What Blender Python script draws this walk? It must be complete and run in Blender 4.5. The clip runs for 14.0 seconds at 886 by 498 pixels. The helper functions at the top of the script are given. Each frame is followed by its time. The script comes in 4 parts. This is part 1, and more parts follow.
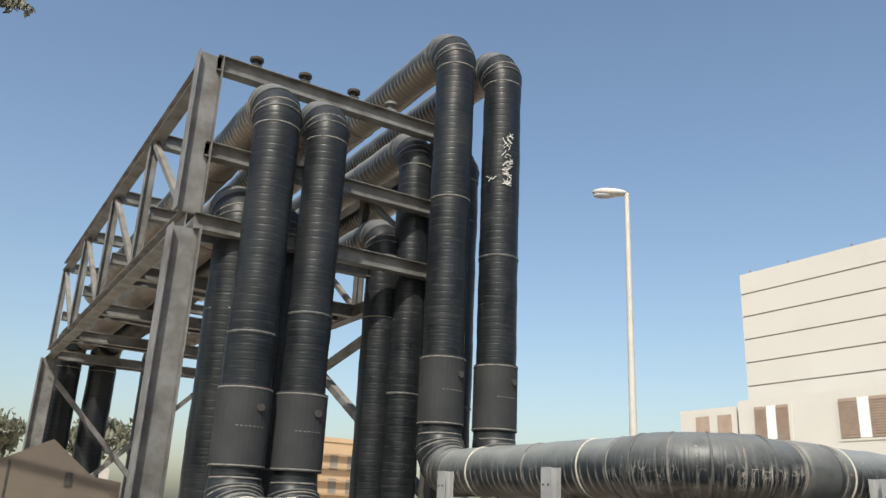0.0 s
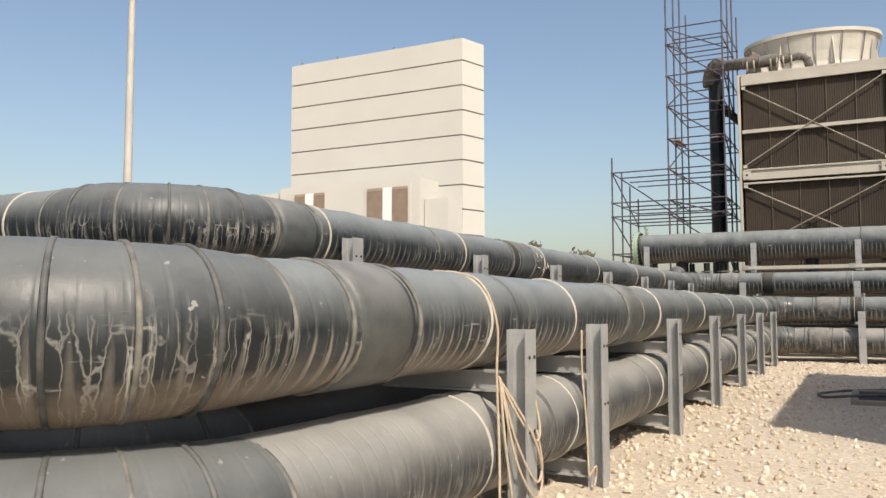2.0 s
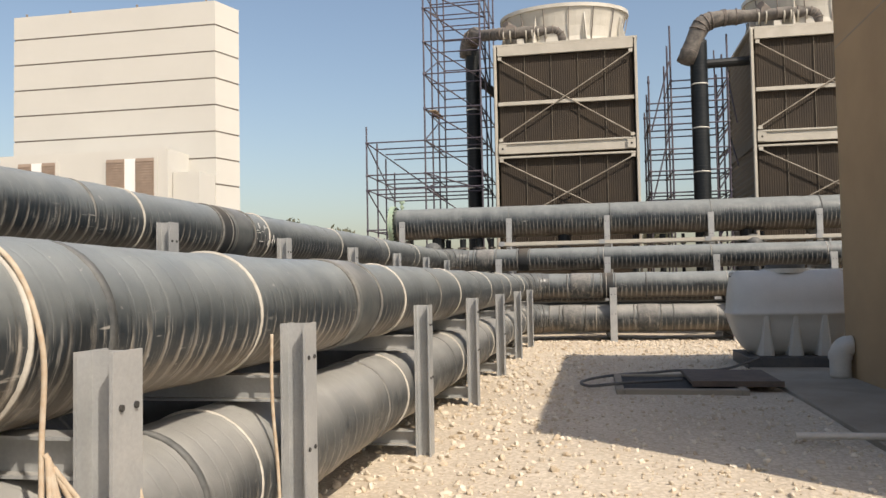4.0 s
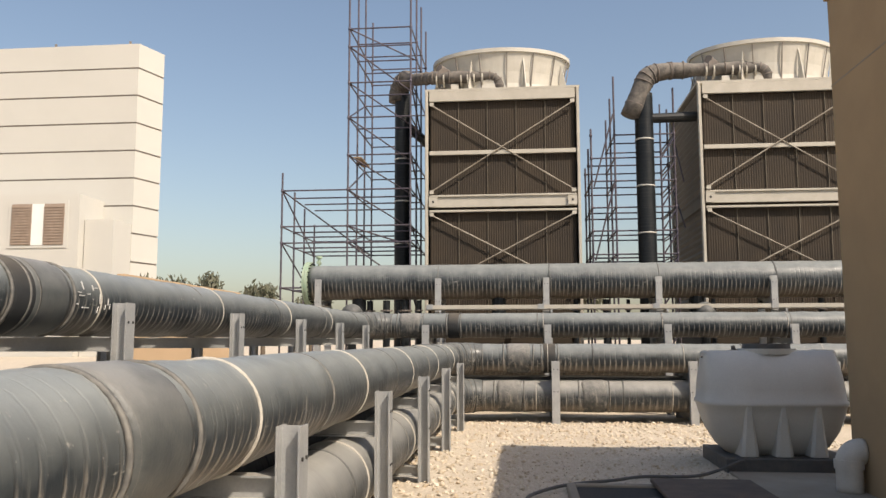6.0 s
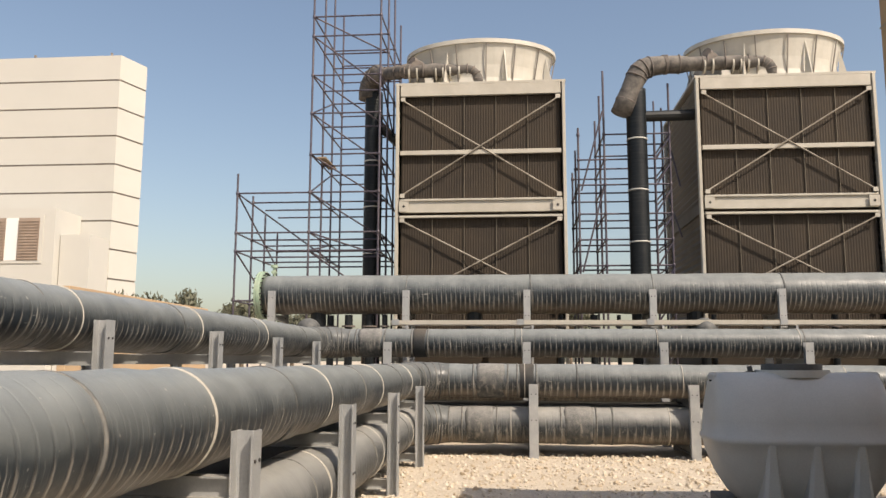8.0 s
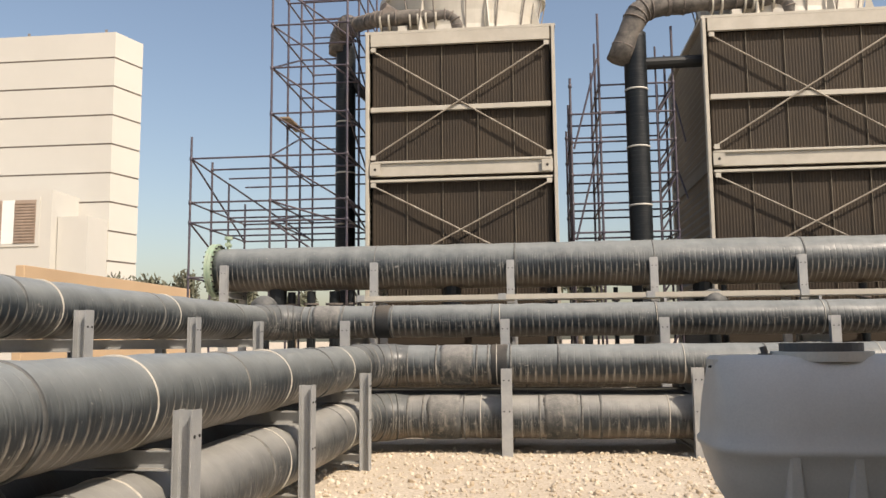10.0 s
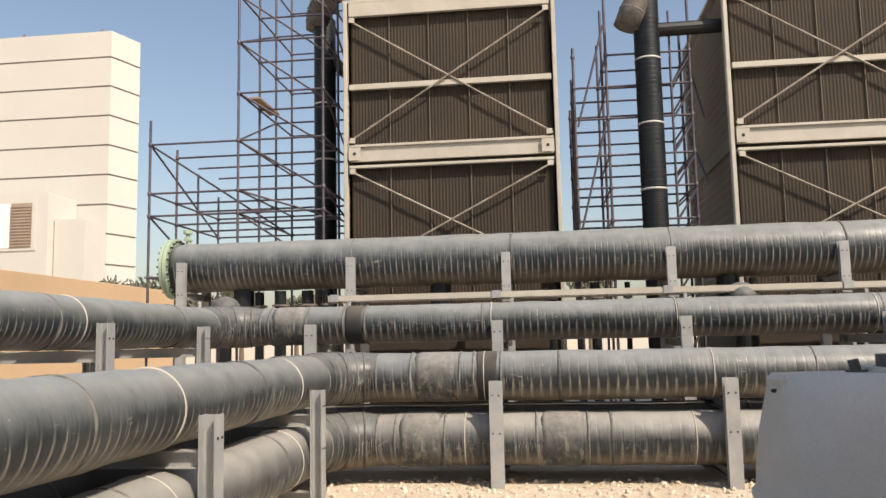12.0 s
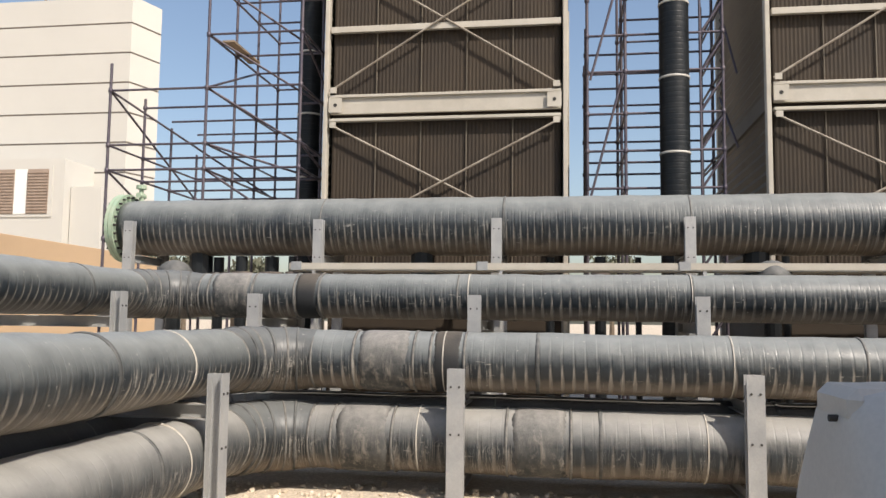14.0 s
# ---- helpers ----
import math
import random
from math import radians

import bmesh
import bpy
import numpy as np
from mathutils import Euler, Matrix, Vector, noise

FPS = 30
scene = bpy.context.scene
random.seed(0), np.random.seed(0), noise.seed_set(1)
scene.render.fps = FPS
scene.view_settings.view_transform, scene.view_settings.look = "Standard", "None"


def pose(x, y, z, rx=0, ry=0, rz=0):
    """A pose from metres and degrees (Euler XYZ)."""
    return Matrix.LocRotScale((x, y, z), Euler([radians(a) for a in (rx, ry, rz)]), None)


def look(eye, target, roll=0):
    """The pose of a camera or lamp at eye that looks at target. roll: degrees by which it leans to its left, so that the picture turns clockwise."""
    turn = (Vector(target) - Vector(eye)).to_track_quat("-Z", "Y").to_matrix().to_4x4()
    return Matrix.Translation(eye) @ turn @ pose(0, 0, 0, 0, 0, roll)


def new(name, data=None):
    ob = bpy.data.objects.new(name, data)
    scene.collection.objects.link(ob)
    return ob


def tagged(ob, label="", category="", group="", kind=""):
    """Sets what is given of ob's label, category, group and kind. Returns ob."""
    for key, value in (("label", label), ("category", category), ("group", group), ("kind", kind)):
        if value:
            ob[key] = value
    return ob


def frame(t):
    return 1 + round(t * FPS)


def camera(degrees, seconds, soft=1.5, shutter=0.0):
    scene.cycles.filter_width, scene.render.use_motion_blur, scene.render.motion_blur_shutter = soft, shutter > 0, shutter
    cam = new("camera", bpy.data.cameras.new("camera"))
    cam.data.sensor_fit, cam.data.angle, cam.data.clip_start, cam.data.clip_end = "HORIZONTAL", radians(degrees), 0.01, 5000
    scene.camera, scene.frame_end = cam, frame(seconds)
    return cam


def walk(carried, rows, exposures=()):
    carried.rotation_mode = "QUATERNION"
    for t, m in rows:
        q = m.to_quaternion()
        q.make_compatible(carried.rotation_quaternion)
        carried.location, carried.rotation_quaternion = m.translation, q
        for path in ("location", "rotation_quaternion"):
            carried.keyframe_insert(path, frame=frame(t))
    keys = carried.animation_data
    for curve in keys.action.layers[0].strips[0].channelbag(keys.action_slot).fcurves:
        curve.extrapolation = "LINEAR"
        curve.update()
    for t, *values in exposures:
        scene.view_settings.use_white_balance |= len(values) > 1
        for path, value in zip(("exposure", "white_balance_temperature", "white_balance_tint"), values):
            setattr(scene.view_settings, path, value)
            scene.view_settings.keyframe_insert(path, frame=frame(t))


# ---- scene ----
cam = camera(57.3, 14.0)
PATH = [
    (0, (0.452, 0.548, 1.517), (1.439, 2.172, 2.141), 2.7),
    (0.5, (0.671, 0.577, 1.436), (1.816, 2.155, 1.88), 1.3),
    (1, (1.022, 0.732, 1.39), (2.487, 2.075, 1.614), 0.2),
    (1.5, (1.416, 0.859, 1.384), (3.1, 1.924, 1.553), -0.1),
    (2, (1.963, 0.972, 1.398), (3.736, 1.886, 1.539), -0.1),
    (2.5, (2.548, 1.138, 1.403), (4.418, 1.84, 1.505), -0.6),
    (3, (3.197, 1.239, 1.406), (5.134, 1.728, 1.507), -1.7),
    (5.5, (6.281, 1.567, 1.618), (8.256, 1.854, 1.742), -0.3),
    (6, (6.984, 1.625, 1.704), (8.961, 1.821, 1.926), -0.1),
    (6.5, (7.498, 1.639, 1.736), (9.471, 1.825, 2.01), 0.0),
    (7, (8.067, 1.516, 1.706), (10.037, 1.707, 1.997), -0.5),
    (7.5, (8.712, 1.438, 1.645), (10.682, 1.633, 1.931), 1.0),
    (8, (9.397, 1.291, 1.657), (11.37, 1.468, 1.931), 0.2),
    (8.5, (9.996, 1.08, 1.669), (11.974, 1.245, 1.916), -0.6),
    (11, (12.916, 0.475, 1.75), (14.89, 0.716, 1.962), -0.6),
    (11.5, (13.438, 0.452, 1.815), (15.412, 0.695, 2.023), -1.0),
    (12, (13.983, 0.404, 1.76), (15.957, 0.64, 1.985), -1.2),
    (12.5, (14.568, 0.314, 1.724), (16.55, 0.492, 1.926), 0.4),
    (13, (15.075, 0.202, 1.72), (17.061, 0.34, 1.916), 0.5),
    (13.5, (15.62, 0.059, 1.665), (17.605, 0.207, 1.858), 1.0),
    (14, (16.104, -0.077, 1.713), (18.073, 0.226, 1.892), 0.7),
]
walk(cam, [(t, look(eye, target, roll)) for t, eye, target, roll in PATH], exposures=[(0, 0.22, 6550, 8), (1.5, 0.12, 6800, 11), (3.0, 0.12, 6850, 12), (5.5, 0.15, 7100, 13), (11.5, 0.22, 7200, 14), (12.5, 0.32, 7050, 14), (14.0, 0.25, 6700, 13)])

# ---- light ----
SUN_EL, SUN_AZ = 47.5, 221.0
to_sun = Vector((math.sin(radians(SUN_AZ)) * math.cos(radians(SUN_EL)), math.cos(radians(SUN_AZ)) * math.cos(radians(SUN_EL)), math.sin(radians(SUN_EL))))
sun = new("sun", bpy.data.lights.new("sun", "SUN"))
sun.data.energy, sun.data.angle, sun.data.color = 4.5, radians(0.5), (1.0, 0.935, 0.835)
sun.matrix_world = look(to_sun * 60, (0, 0, 0))
world = bpy.data.worlds.new("sky")
scene.world = world
world.use_nodes = True
wn = world.node_tree.nodes
sky = wn.new("ShaderNodeTexSky")
sky.sky_type, sky.sun_disc = "NISHITA", False
sky.sun_elevation, sky.sun_rotation = radians(SUN_EL), radians(SUN_AZ)
sky.air_density, sky.dust_density, sky.ozone_density = 1.2, 2.3, 1.6
world.node_tree.links.new(sky.outputs[0], wn["Background"].inputs[0])
wn["Background"].inputs[1].default_value = 0.135


# ---- materials ----
class Net:
    """A small writer of node trees."""

    def __init__(self, name):
        self.m = bpy.data.materials.new(name)
        self.m.use_nodes = True
        self.t = self.m.node_tree
        self.bsdf = self.t.nodes["Principled BSDF"]

    def node(self, kind, **ins):
        n = self.t.nodes.new("ShaderNode" + kind)
        for k, v in ins.items():
            self.put(n, k, v)
        return n

    def put(self, n, key, v):
        key = key.replace("_", " ")
        sock = n.inputs[int(key[1:])] if key[0] == "i" and key[1:].isdigit() else n.inputs[key]
        if isinstance(v, bpy.types.NodeSocket):
            self.t.links.new(v, sock)
        else:
            sock.default_value = v

    def noise(self, vec, scale, detail=4.0, rough=0.6):
        return self.node("TexNoise", Vector=vec, Scale=scale, Detail=detail, Roughness=rough).outputs["Fac"]

    def span(self, v, a, b, c=0.0, d=1.0):
        return self.node("MapRange", i0=v, i1=a, i2=b, i3=c, i4=d).outputs[0]

    def calc(self, op, a, b=0.0):
        n = self.node("Math", i0=a, i1=b)
        n.operation = op
        return n.outputs[0]

    def mix(self, f, a, b):
        n = self.t.nodes.new("ShaderNodeMix")
        n.data_type = "RGBA"
        for k, v in ((0, f), (6, a), (7, b)):
            if isinstance(v, bpy.types.NodeSocket):
                self.t.links.new(v, n.inputs[k])
            else:
                n.inputs[k].default_value = (*v, 1.0) if isinstance(v, tuple) and len(v) == 3 else v
        return n.outputs[2]

    def stretch(self, vec, s):
        return self.node("Mapping", Vector=vec, Scale=s).outputs[0]

    def done(self, color, rough=0.7, metal=0.0, height=None, depth=0.01, strength=0.6):
        self.put(self.bsdf, "Base_Color", color if isinstance(color, bpy.types.NodeSocket) else (*color, 1.0))
        self.put(self.bsdf, "Roughness", rough)
        self.put(self.bsdf, "Metallic", metal)
        if height is not None:
            self.put(self.bsdf, "Normal", self.node("Bump", Strength=strength, Distance=depth, Height=height).outputs[0])
        return self.m

    def coords(self):
        return self.node("TexCoord").outputs["Object"]

    def place(self):
        return self.node("NewGeometry").outputs["Position"]


def plain(name, a, b, scale=6.0, rough=0.7, metal=0.0, bump=0.004, dust=0.0, dust_color=(0.42, 0.35, 0.26), fine=60.0, grit=0.25):
    """Two tones in patches, fine grain, and dust that has settled on upward faces."""
    n = Net(name)
    p = n.place()
    c = n.mix(n.span(n.noise(p, scale), 0.35, 0.65), a, b)
    grain = n.noise(p, fine, 3.0)
    c = n.mix(n.span(grain, 0.35, 0.75, 0.0, grit), c, tuple(x * 0.6 for x in a))
    if dust:
        up = n.node("SeparateXYZ", Vector=n.node("NewGeometry").outputs["Normal"]).outputs[2]
        f = n.calc("MULTIPLY", n.span(up, 0.1, 0.95), n.span(n.noise(p, scale * 0.7), 0.3, 0.6, 0.3 * dust, dust))
        c = n.mix(f, c, dust_color)
    return n.done(c, rough, metal, grain, bump)


def cladding(name, streaks, dust, pitch, dirt=(0.27, 0.263, 0.245), base=1.0, relief=1.0, wrinkles=0.72, cracks=0.0, sheen=0.42):
    """Bitumen-coated wrap on the pipes: dust on top, pale wrinkles and drips on the flanks. UV: metres along, turns round."""
    n = Net(name)
    uv = n.node("TexCoord").outputs["UV"]
    p = n.place()
    u = n.node("SeparateXYZ", Vector=uv).outputs[0]
    up = n.node("SeparateXYZ", Vector=n.node("NewGeometry").outputs["Normal"]).outputs[2]
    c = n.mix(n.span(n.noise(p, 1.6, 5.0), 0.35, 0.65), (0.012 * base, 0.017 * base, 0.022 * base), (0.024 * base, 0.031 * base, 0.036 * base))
    # whole lengths of wrap differ in age
    c = n.mix(n.span(n.noise(n.stretch(uv, (0.9, 0.3, 1.0)), 1.0, 1.0), 0.45, 0.60, 0.0, 0.4), c, (0.046 * base, 0.051 * base, 0.051 * base))
    # dust settled on the upper half
    patch = n.noise(p, 4.0, 7.0, 0.72)
    wisp = n.noise(n.stretch(uv, (2.6, 2.0, 1.0)), 1.0, 5.0)
    edge = n.calc("ADD", up, n.calc("MULTIPLY", n.calc("SUBTRACT", patch, 0.5), 0.7))
    d = n.calc("MULTIPLY", n.span(edge, -0.05, 0.8), n.span(wisp, 0.25, 0.65, 0.72 * dust, dust))
    c = n.mix(d, c, dirt)
    # brown dust clinging under the flank
    cling = n.calc("MULTIPLY", n.span(edge, -0.42, -0.72), n.span(wisp, 0.3, 0.65, 0.35, 0.85))
    c = n.mix(n.calc("MULTIPLY", cling, streaks), c, (0.20, 0.165, 0.128))
    # wrinkles in the wrap, pale where the coat has cracked, widening down the lower flank
    phase = n.calc("ADD", n.calc("MULTIPLY", u, 2 * math.pi / pitch), n.calc("MULTIPLY", n.noise(n.stretch(uv, (1.6, 1.3, 1.0)), 1.0, 3.0), 3.2))
    jag = n.noise(n.stretch(uv, (30.0, 5.0, 1.0)), 1.0, 5.0, 0.7)
    where = n.noise(n.stretch(uv, (1.3, 2.5, 1.0)), 1.0, 4.0)
    wave = n.calc("ADD", n.calc("SINE", phase), n.calc("MULTIPLY", n.calc("SUBTRACT", jag, 0.5), 0.9))
    ridge = n.span(wave, 0.55, 1.0)
    taper = n.span(up, 0.08, -0.65, 1.05, 0.40)
    low = n.calc("MULTIPLY", n.span(edge, 0.16, -0.1), n.span(up, -0.97, -0.75))
    f = n.calc("MULTIPLY", n.calc("MULTIPLY", n.span(n.calc("SUBTRACT", wave, taper), -0.1, 0.3), low), n.span(where, 0.25, 0.42, 0.25, 1.0))
    c = n.mix(n.calc("MULTIPLY", f, wrinkles * streaks), c, (0.36, 0.33, 0.285))
    if cracks:
        # a net of pale cracks down the dark belly
        warp = n.node("VectorMath", i0=n.stretch(uv, (26.0, 5.0, 1.0)), i1=n.node("TexNoise", Vector=p, Scale=9.0, Detail=3.0).outputs["Color"])
        cell = n.node("TexVoronoi", Vector=warp.outputs[0], Scale=1.0)
        cell.feature = "DISTANCE_TO_EDGE"
        net = n.calc("MULTIPLY", n.span(cell.outputs["Distance"], 0.055, 0.012), n.calc("MULTIPLY", n.span(edge, 0.22, -0.1), n.span(where, 0.38, 0.52)))
        c = n.mix(n.calc("MULTIPLY", net, cracks), c, (0.40, 0.385, 0.35))
    # thin pale runs where the coat has wept
    thin = n.noise(n.stretch(uv, (48.0, 3.2, 1.0)), 1.0, 4.0, 0.7)
    cross = n.noise(n.stretch(uv, (5.0, 60.0, 1.0)), 1.0, 3.0, 0.6)
    wept = n.calc("MAXIMUM", n.span(thin, 0.58, 0.66), n.span(cross, 0.63, 0.70, 0.0, 0.8))
    wept = n.calc("MULTIPLY", wept, n.calc("MULTIPLY", n.span(where, 0.46, 0.56), n.span(edge, 0.30, -0.05)))
    c = n.mix(n.calc("MULTIPLY", wept, 0.8 * streaks), c, (0.45, 0.43, 0.385))
    # bare black patches
    bare = n.calc("MULTIPLY", n.span(n.noise(n.stretch(uv, (1.7, 4.0, 1.0)), 1.0, 5.0), 0.56, 0.63), n.span(edge, 0.3, 0.0))
    c = n.mix(n.calc("MULTIPLY", bare, 0.7 * streaks), c, (0.012, 0.015, 0.017))
    drip = n.calc("MULTIPLY", n.calc("MULTIPLY", n.span(jag, 0.57, 0.66), low), n.span(where, 0.50, 0.62))
    c = n.mix(n.calc("MULTIPLY", drip, 0.8 * streaks), c, (0.46, 0.43, 0.37))
    # earth thrown against the underside
    c = n.mix(n.calc("MULTIPLY", n.span(up, -0.45, -0.9), n.span(patch, 0.3, 0.6, 0.3 * streaks, 0.75 * streaks)), c, (0.15, 0.12, 0.09))
    chip = n.span(n.noise(p, 19.0, 2.0), 0.71, 0.74, 0.0, 0.55 * streaks)
    c = n.mix(chip, c, (0.42, 0.40, 0.36))
    rings = n.span(n.calc("SINE", n.calc("MULTIPLY", u, 2 * math.pi / 0.11)), 0.86, 1.0)
    c = n.mix(n.calc("MULTIPLY", rings, n.span(jag, 0.45, 0.62, 0.0, 0.10)), c, (0.25, 0.25, 0.24))
    h = n.calc("ADD", n.calc("MULTIPLY", n.calc("MULTIPLY", ridge, n.span(up, 0.45, -0.1, 0.02, 1.0)), 0.9), n.calc("ADD", n.calc("MULTIPLY", rings, 0.12), n.calc("MULTIPLY", patch, 0.5)))
    n.put(n.bsdf, "Specular_IOR_Level", sheen)
    return n.done(c, n.span(patch, 0.3, 0.7, 0.30, 0.55), 0.0, n.calc("MULTIPLY", h, relief), 0.014, 0.6)


def patched():
    """Tarred repair cloth: dark slate, blotched with pale crust and run down in streaks, dusty on top."""
    n = Net("blotched_repair_wrap")
    p = n.place()
    up = n.node("SeparateXYZ", Vector=n.node("NewGeometry").outputs["Normal"]).outputs[2]
    c = n.mix(n.span(n.noise(p, 5.0, 5.0), 0.4, 0.6), (0.035, 0.040, 0.042), (0.085, 0.086, 0.082))
    runs = n.noise(n.stretch(p, (14.0, 14.0, 2.0)), 1.0, 5.0, 0.7)
    c = n.mix(n.calc("MULTIPLY", n.span(runs, 0.52, 0.66, 0.0, 0.75), n.span(up, 0.4, -0.1)), c, (0.25, 0.23, 0.20))
    blot = n.noise(p, 9.0, 8.0, 0.75)
    c = n.mix(n.span(blot, 0.54, 0.66, 0.0, 0.7), c, (0.22, 0.20, 0.175))
    c = n.mix(n.calc("MULTIPLY", n.span(up, 0.0, 0.85), n.span(blot, 0.3, 0.55, 0.4, 0.9)), c, (0.26, 0.25, 0.23))
    return n.done(c, 0.75, 0.0, n.calc("ADD", blot, runs), 0.012)


M = {}
M["pipe"] = cladding("bitumen_wrap", 0.9, 0.92, 0.115, (0.25, 0.266, 0.258), 1.05)
M["elbow"] = cladding("elbow_wrap", 1.0, 0.68, 0.09, (0.215, 0.225, 0.22), 0.6, 0.8, 0.25, 0.55, 0.35)
M["low_pipe"] = cladding("dusty_wrap", 0.6, 0.95, 0.14, (0.335, 0.328, 0.303), 1.1, 1.0, 0.6, 0.35)
# darker copy of the wrap: the low rear pipe's shade put into its colour
M["shade_pipe"] = cladding("shade_toned_wrap", 0.2, 0.5, 0.14, (0.22, 0.21, 0.19), 0.5, 0.6, sheen=0.2)
M["riser"] = cladding("riser_wrap", 0.05, 0.25, 0.10, (0.10, 0.104, 0.108), 0.42, 0.25, sheen=0.28)
M["seam"] = plain("seam_band", (0.03, 0.034, 0.035), (0.10, 0.10, 0.094), 9.0, 0.65, dust=0.5, dust_color=(0.22, 0.222, 0.212))
M["seam_pale"] = plain("pale_seam_sealant", (0.20, 0.19, 0.17), (0.10, 0.10, 0.095), 14.0, 0.75)
M["jacket"] = plain("grey_sealed_jacket", (0.016, 0.018, 0.020), (0.026, 0.028, 0.029), 3.0, 0.8, dust=0.2)
M["hut"] = plain("weathered_brown_concrete", (0.12, 0.10, 0.078), (0.09, 0.075, 0.06), 1.5, 0.9)
M["repair"] = patched()
M["smooth"] = plain("smooth_dusty_jacket", (0.055, 0.062, 0.063), (0.10, 0.105, 0.10), 5.0, 0.5, dust=0.75, dust_color=(0.29, 0.282, 0.262))
M["strap"] = plain("cream_strap", (0.50, 0.47, 0.41), (0.38, 0.35, 0.30), 12.0, 0.7)
M["rope"] = plain("tan_rope", (0.40, 0.30, 0.205), (0.50, 0.43, 0.335), 30.0, 0.85)
M["galv"] = plain("galvanised_steel", (0.33, 0.34, 0.34), (0.42, 0.42, 0.41), 3.0, 0.55, 0.25, 0.002, dust=0.5, dust_color=(0.5, 0.44, 0.35))
M["jacket_grey"] = plain("sooty_grey_lagging", (0.17, 0.15, 0.13), (0.055, 0.05, 0.046), 5.0, 0.75, dust=0.35, dust_color=(0.36, 0.32, 0.27))
# near-black: painted shade inside holes, also black bolts, plugs and clamps
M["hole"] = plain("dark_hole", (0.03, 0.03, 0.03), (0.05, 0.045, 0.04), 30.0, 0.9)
M["truss"] = plain("dusty_painted_steel", (0.18, 0.183, 0.182), (0.08, 0.077, 0.07), 2.5, 0.65, 0.1, 0.003, dust=0.35)
M["tower_frame"] = plain("cream_painted_steel", (0.50, 0.465, 0.395), (0.43, 0.395, 0.33), 2.0, 0.6, 0.0, 0.002)
M["tower_fill"] = plain("dark_brown_infill", (0.042, 0.0285, 0.016), (0.027, 0.0185, 0.011), 0.9, 0.8, 0.0, 0.004)
M["tower_side"] = plain("brown_cladding_sheet", (0.15, 0.125, 0.092), (0.115, 0.095, 0.07), 0.8, 0.75, 0.0, 0.003)
M["brace_rod"] = plain("weathered_brace_rod", (0.36, 0.32, 0.26), (0.20, 0.165, 0.125), 3.0, 0.6)
M["fan"] = plain("cream_fibreglass", (0.58, 0.55, 0.48), (0.49, 0.46, 0.395), 1.5, 0.5, 0.0, 0.002)
M["scaffold"] = plain("dull_scaffold_tube", (0.085, 0.075, 0.10), (0.13, 0.11, 0.12), 3.0, 0.5, 0.4, 0.001)
M["white_wall"] = plain("cream_wall_panel", (0.53, 0.517, 0.475), (0.505, 0.492, 0.452), 0.12, 0.8, 0.0, 0.001, fine=8.0, grit=0.05)
M["white_panel"] = plain("bright_white_panel", (0.80, 0.79, 0.76), (0.76, 0.75, 0.72), 0.5, 0.6)
M["joint"] = plain("dark_panel_joint", (0.20, 0.18, 0.16), (0.26, 0.23, 0.20), 1.0, 0.85)
M["louvre"] = plain("brown_louvre", (0.36, 0.28, 0.22), (0.30, 0.23, 0.18), 1.0, 0.7)
M["tan_wall"] = plain("tan_render", (0.44, 0.30, 0.165), (0.38, 0.255, 0.14), 0.9, 0.9, 0.0, 0.006)
M["far_wall"] = plain("far_tan_wall", (0.48, 0.34, 0.21), (0.44, 0.31, 0.19), 0.4, 0.9, 0.0, 0.004)
M["concrete"] = plain("dusty_concrete", (0.33, 0.285, 0.225), (0.26, 0.22, 0.17), 1.5, 0.9, 0.0, 0.006)
M["tank"] = plain("grey_polyethylene", (0.60, 0.57, 0.51), (0.55, 0.52, 0.465), 2.0, 0.5, 0.0, 0.001)
M["tank_dark"] = plain("dark_grey_plastic", (0.07, 0.07, 0.07), (0.11, 0.10, 0.09), 6.0, 0.6)
M["pvc"] = plain("dusty_white_plastic", (0.62, 0.57, 0.50), (0.55, 0.50, 0.43), 4.0, 0.5)
M["hatch"] = plain("rusty_hatch_steel", (0.09, 0.07, 0.055), (0.14, 0.10, 0.075), 5.0, 0.8)
M["green"] = plain("pale_green_paint", (0.30, 0.42, 0.30), (0.38, 0.44, 0.33), 7.0, 0.6)
M["rusty"] = plain("rusty_pipe", (0.12, 0.105, 0.095), (0.20, 0.165, 0.14), 4.0, 0.75)
M["lamp_grey"] = plain("pale_grey_lamp_paint", (0.55, 0.53, 0.48), (0.48, 0.46, 0.42), 3.0, 0.5)
M["lens"] = plain("lamp_lens", (0.45, 0.47, 0.48), (0.38, 0.40, 0.42), 3.0, 0.2)
M["mark"] = plain("white_paint_mark", (0.7, 0.69, 0.66), (0.55, 0.54, 0.5), 40.0, 0.8)
M["timber"] = plain("weathered_board", (0.36, 0.27, 0.18), (0.28, 0.21, 0.14), 4.0, 0.85)
M["leaf"] = plain("dusty_foliage", (0.10, 0.112, 0.07), (0.155, 0.15, 0.11), 2.0, 0.8)
M["bark"] = plain("bark", (0.16, 0.12, 0.08), (0.10, 0.08, 0.06), 5.0, 0.9)


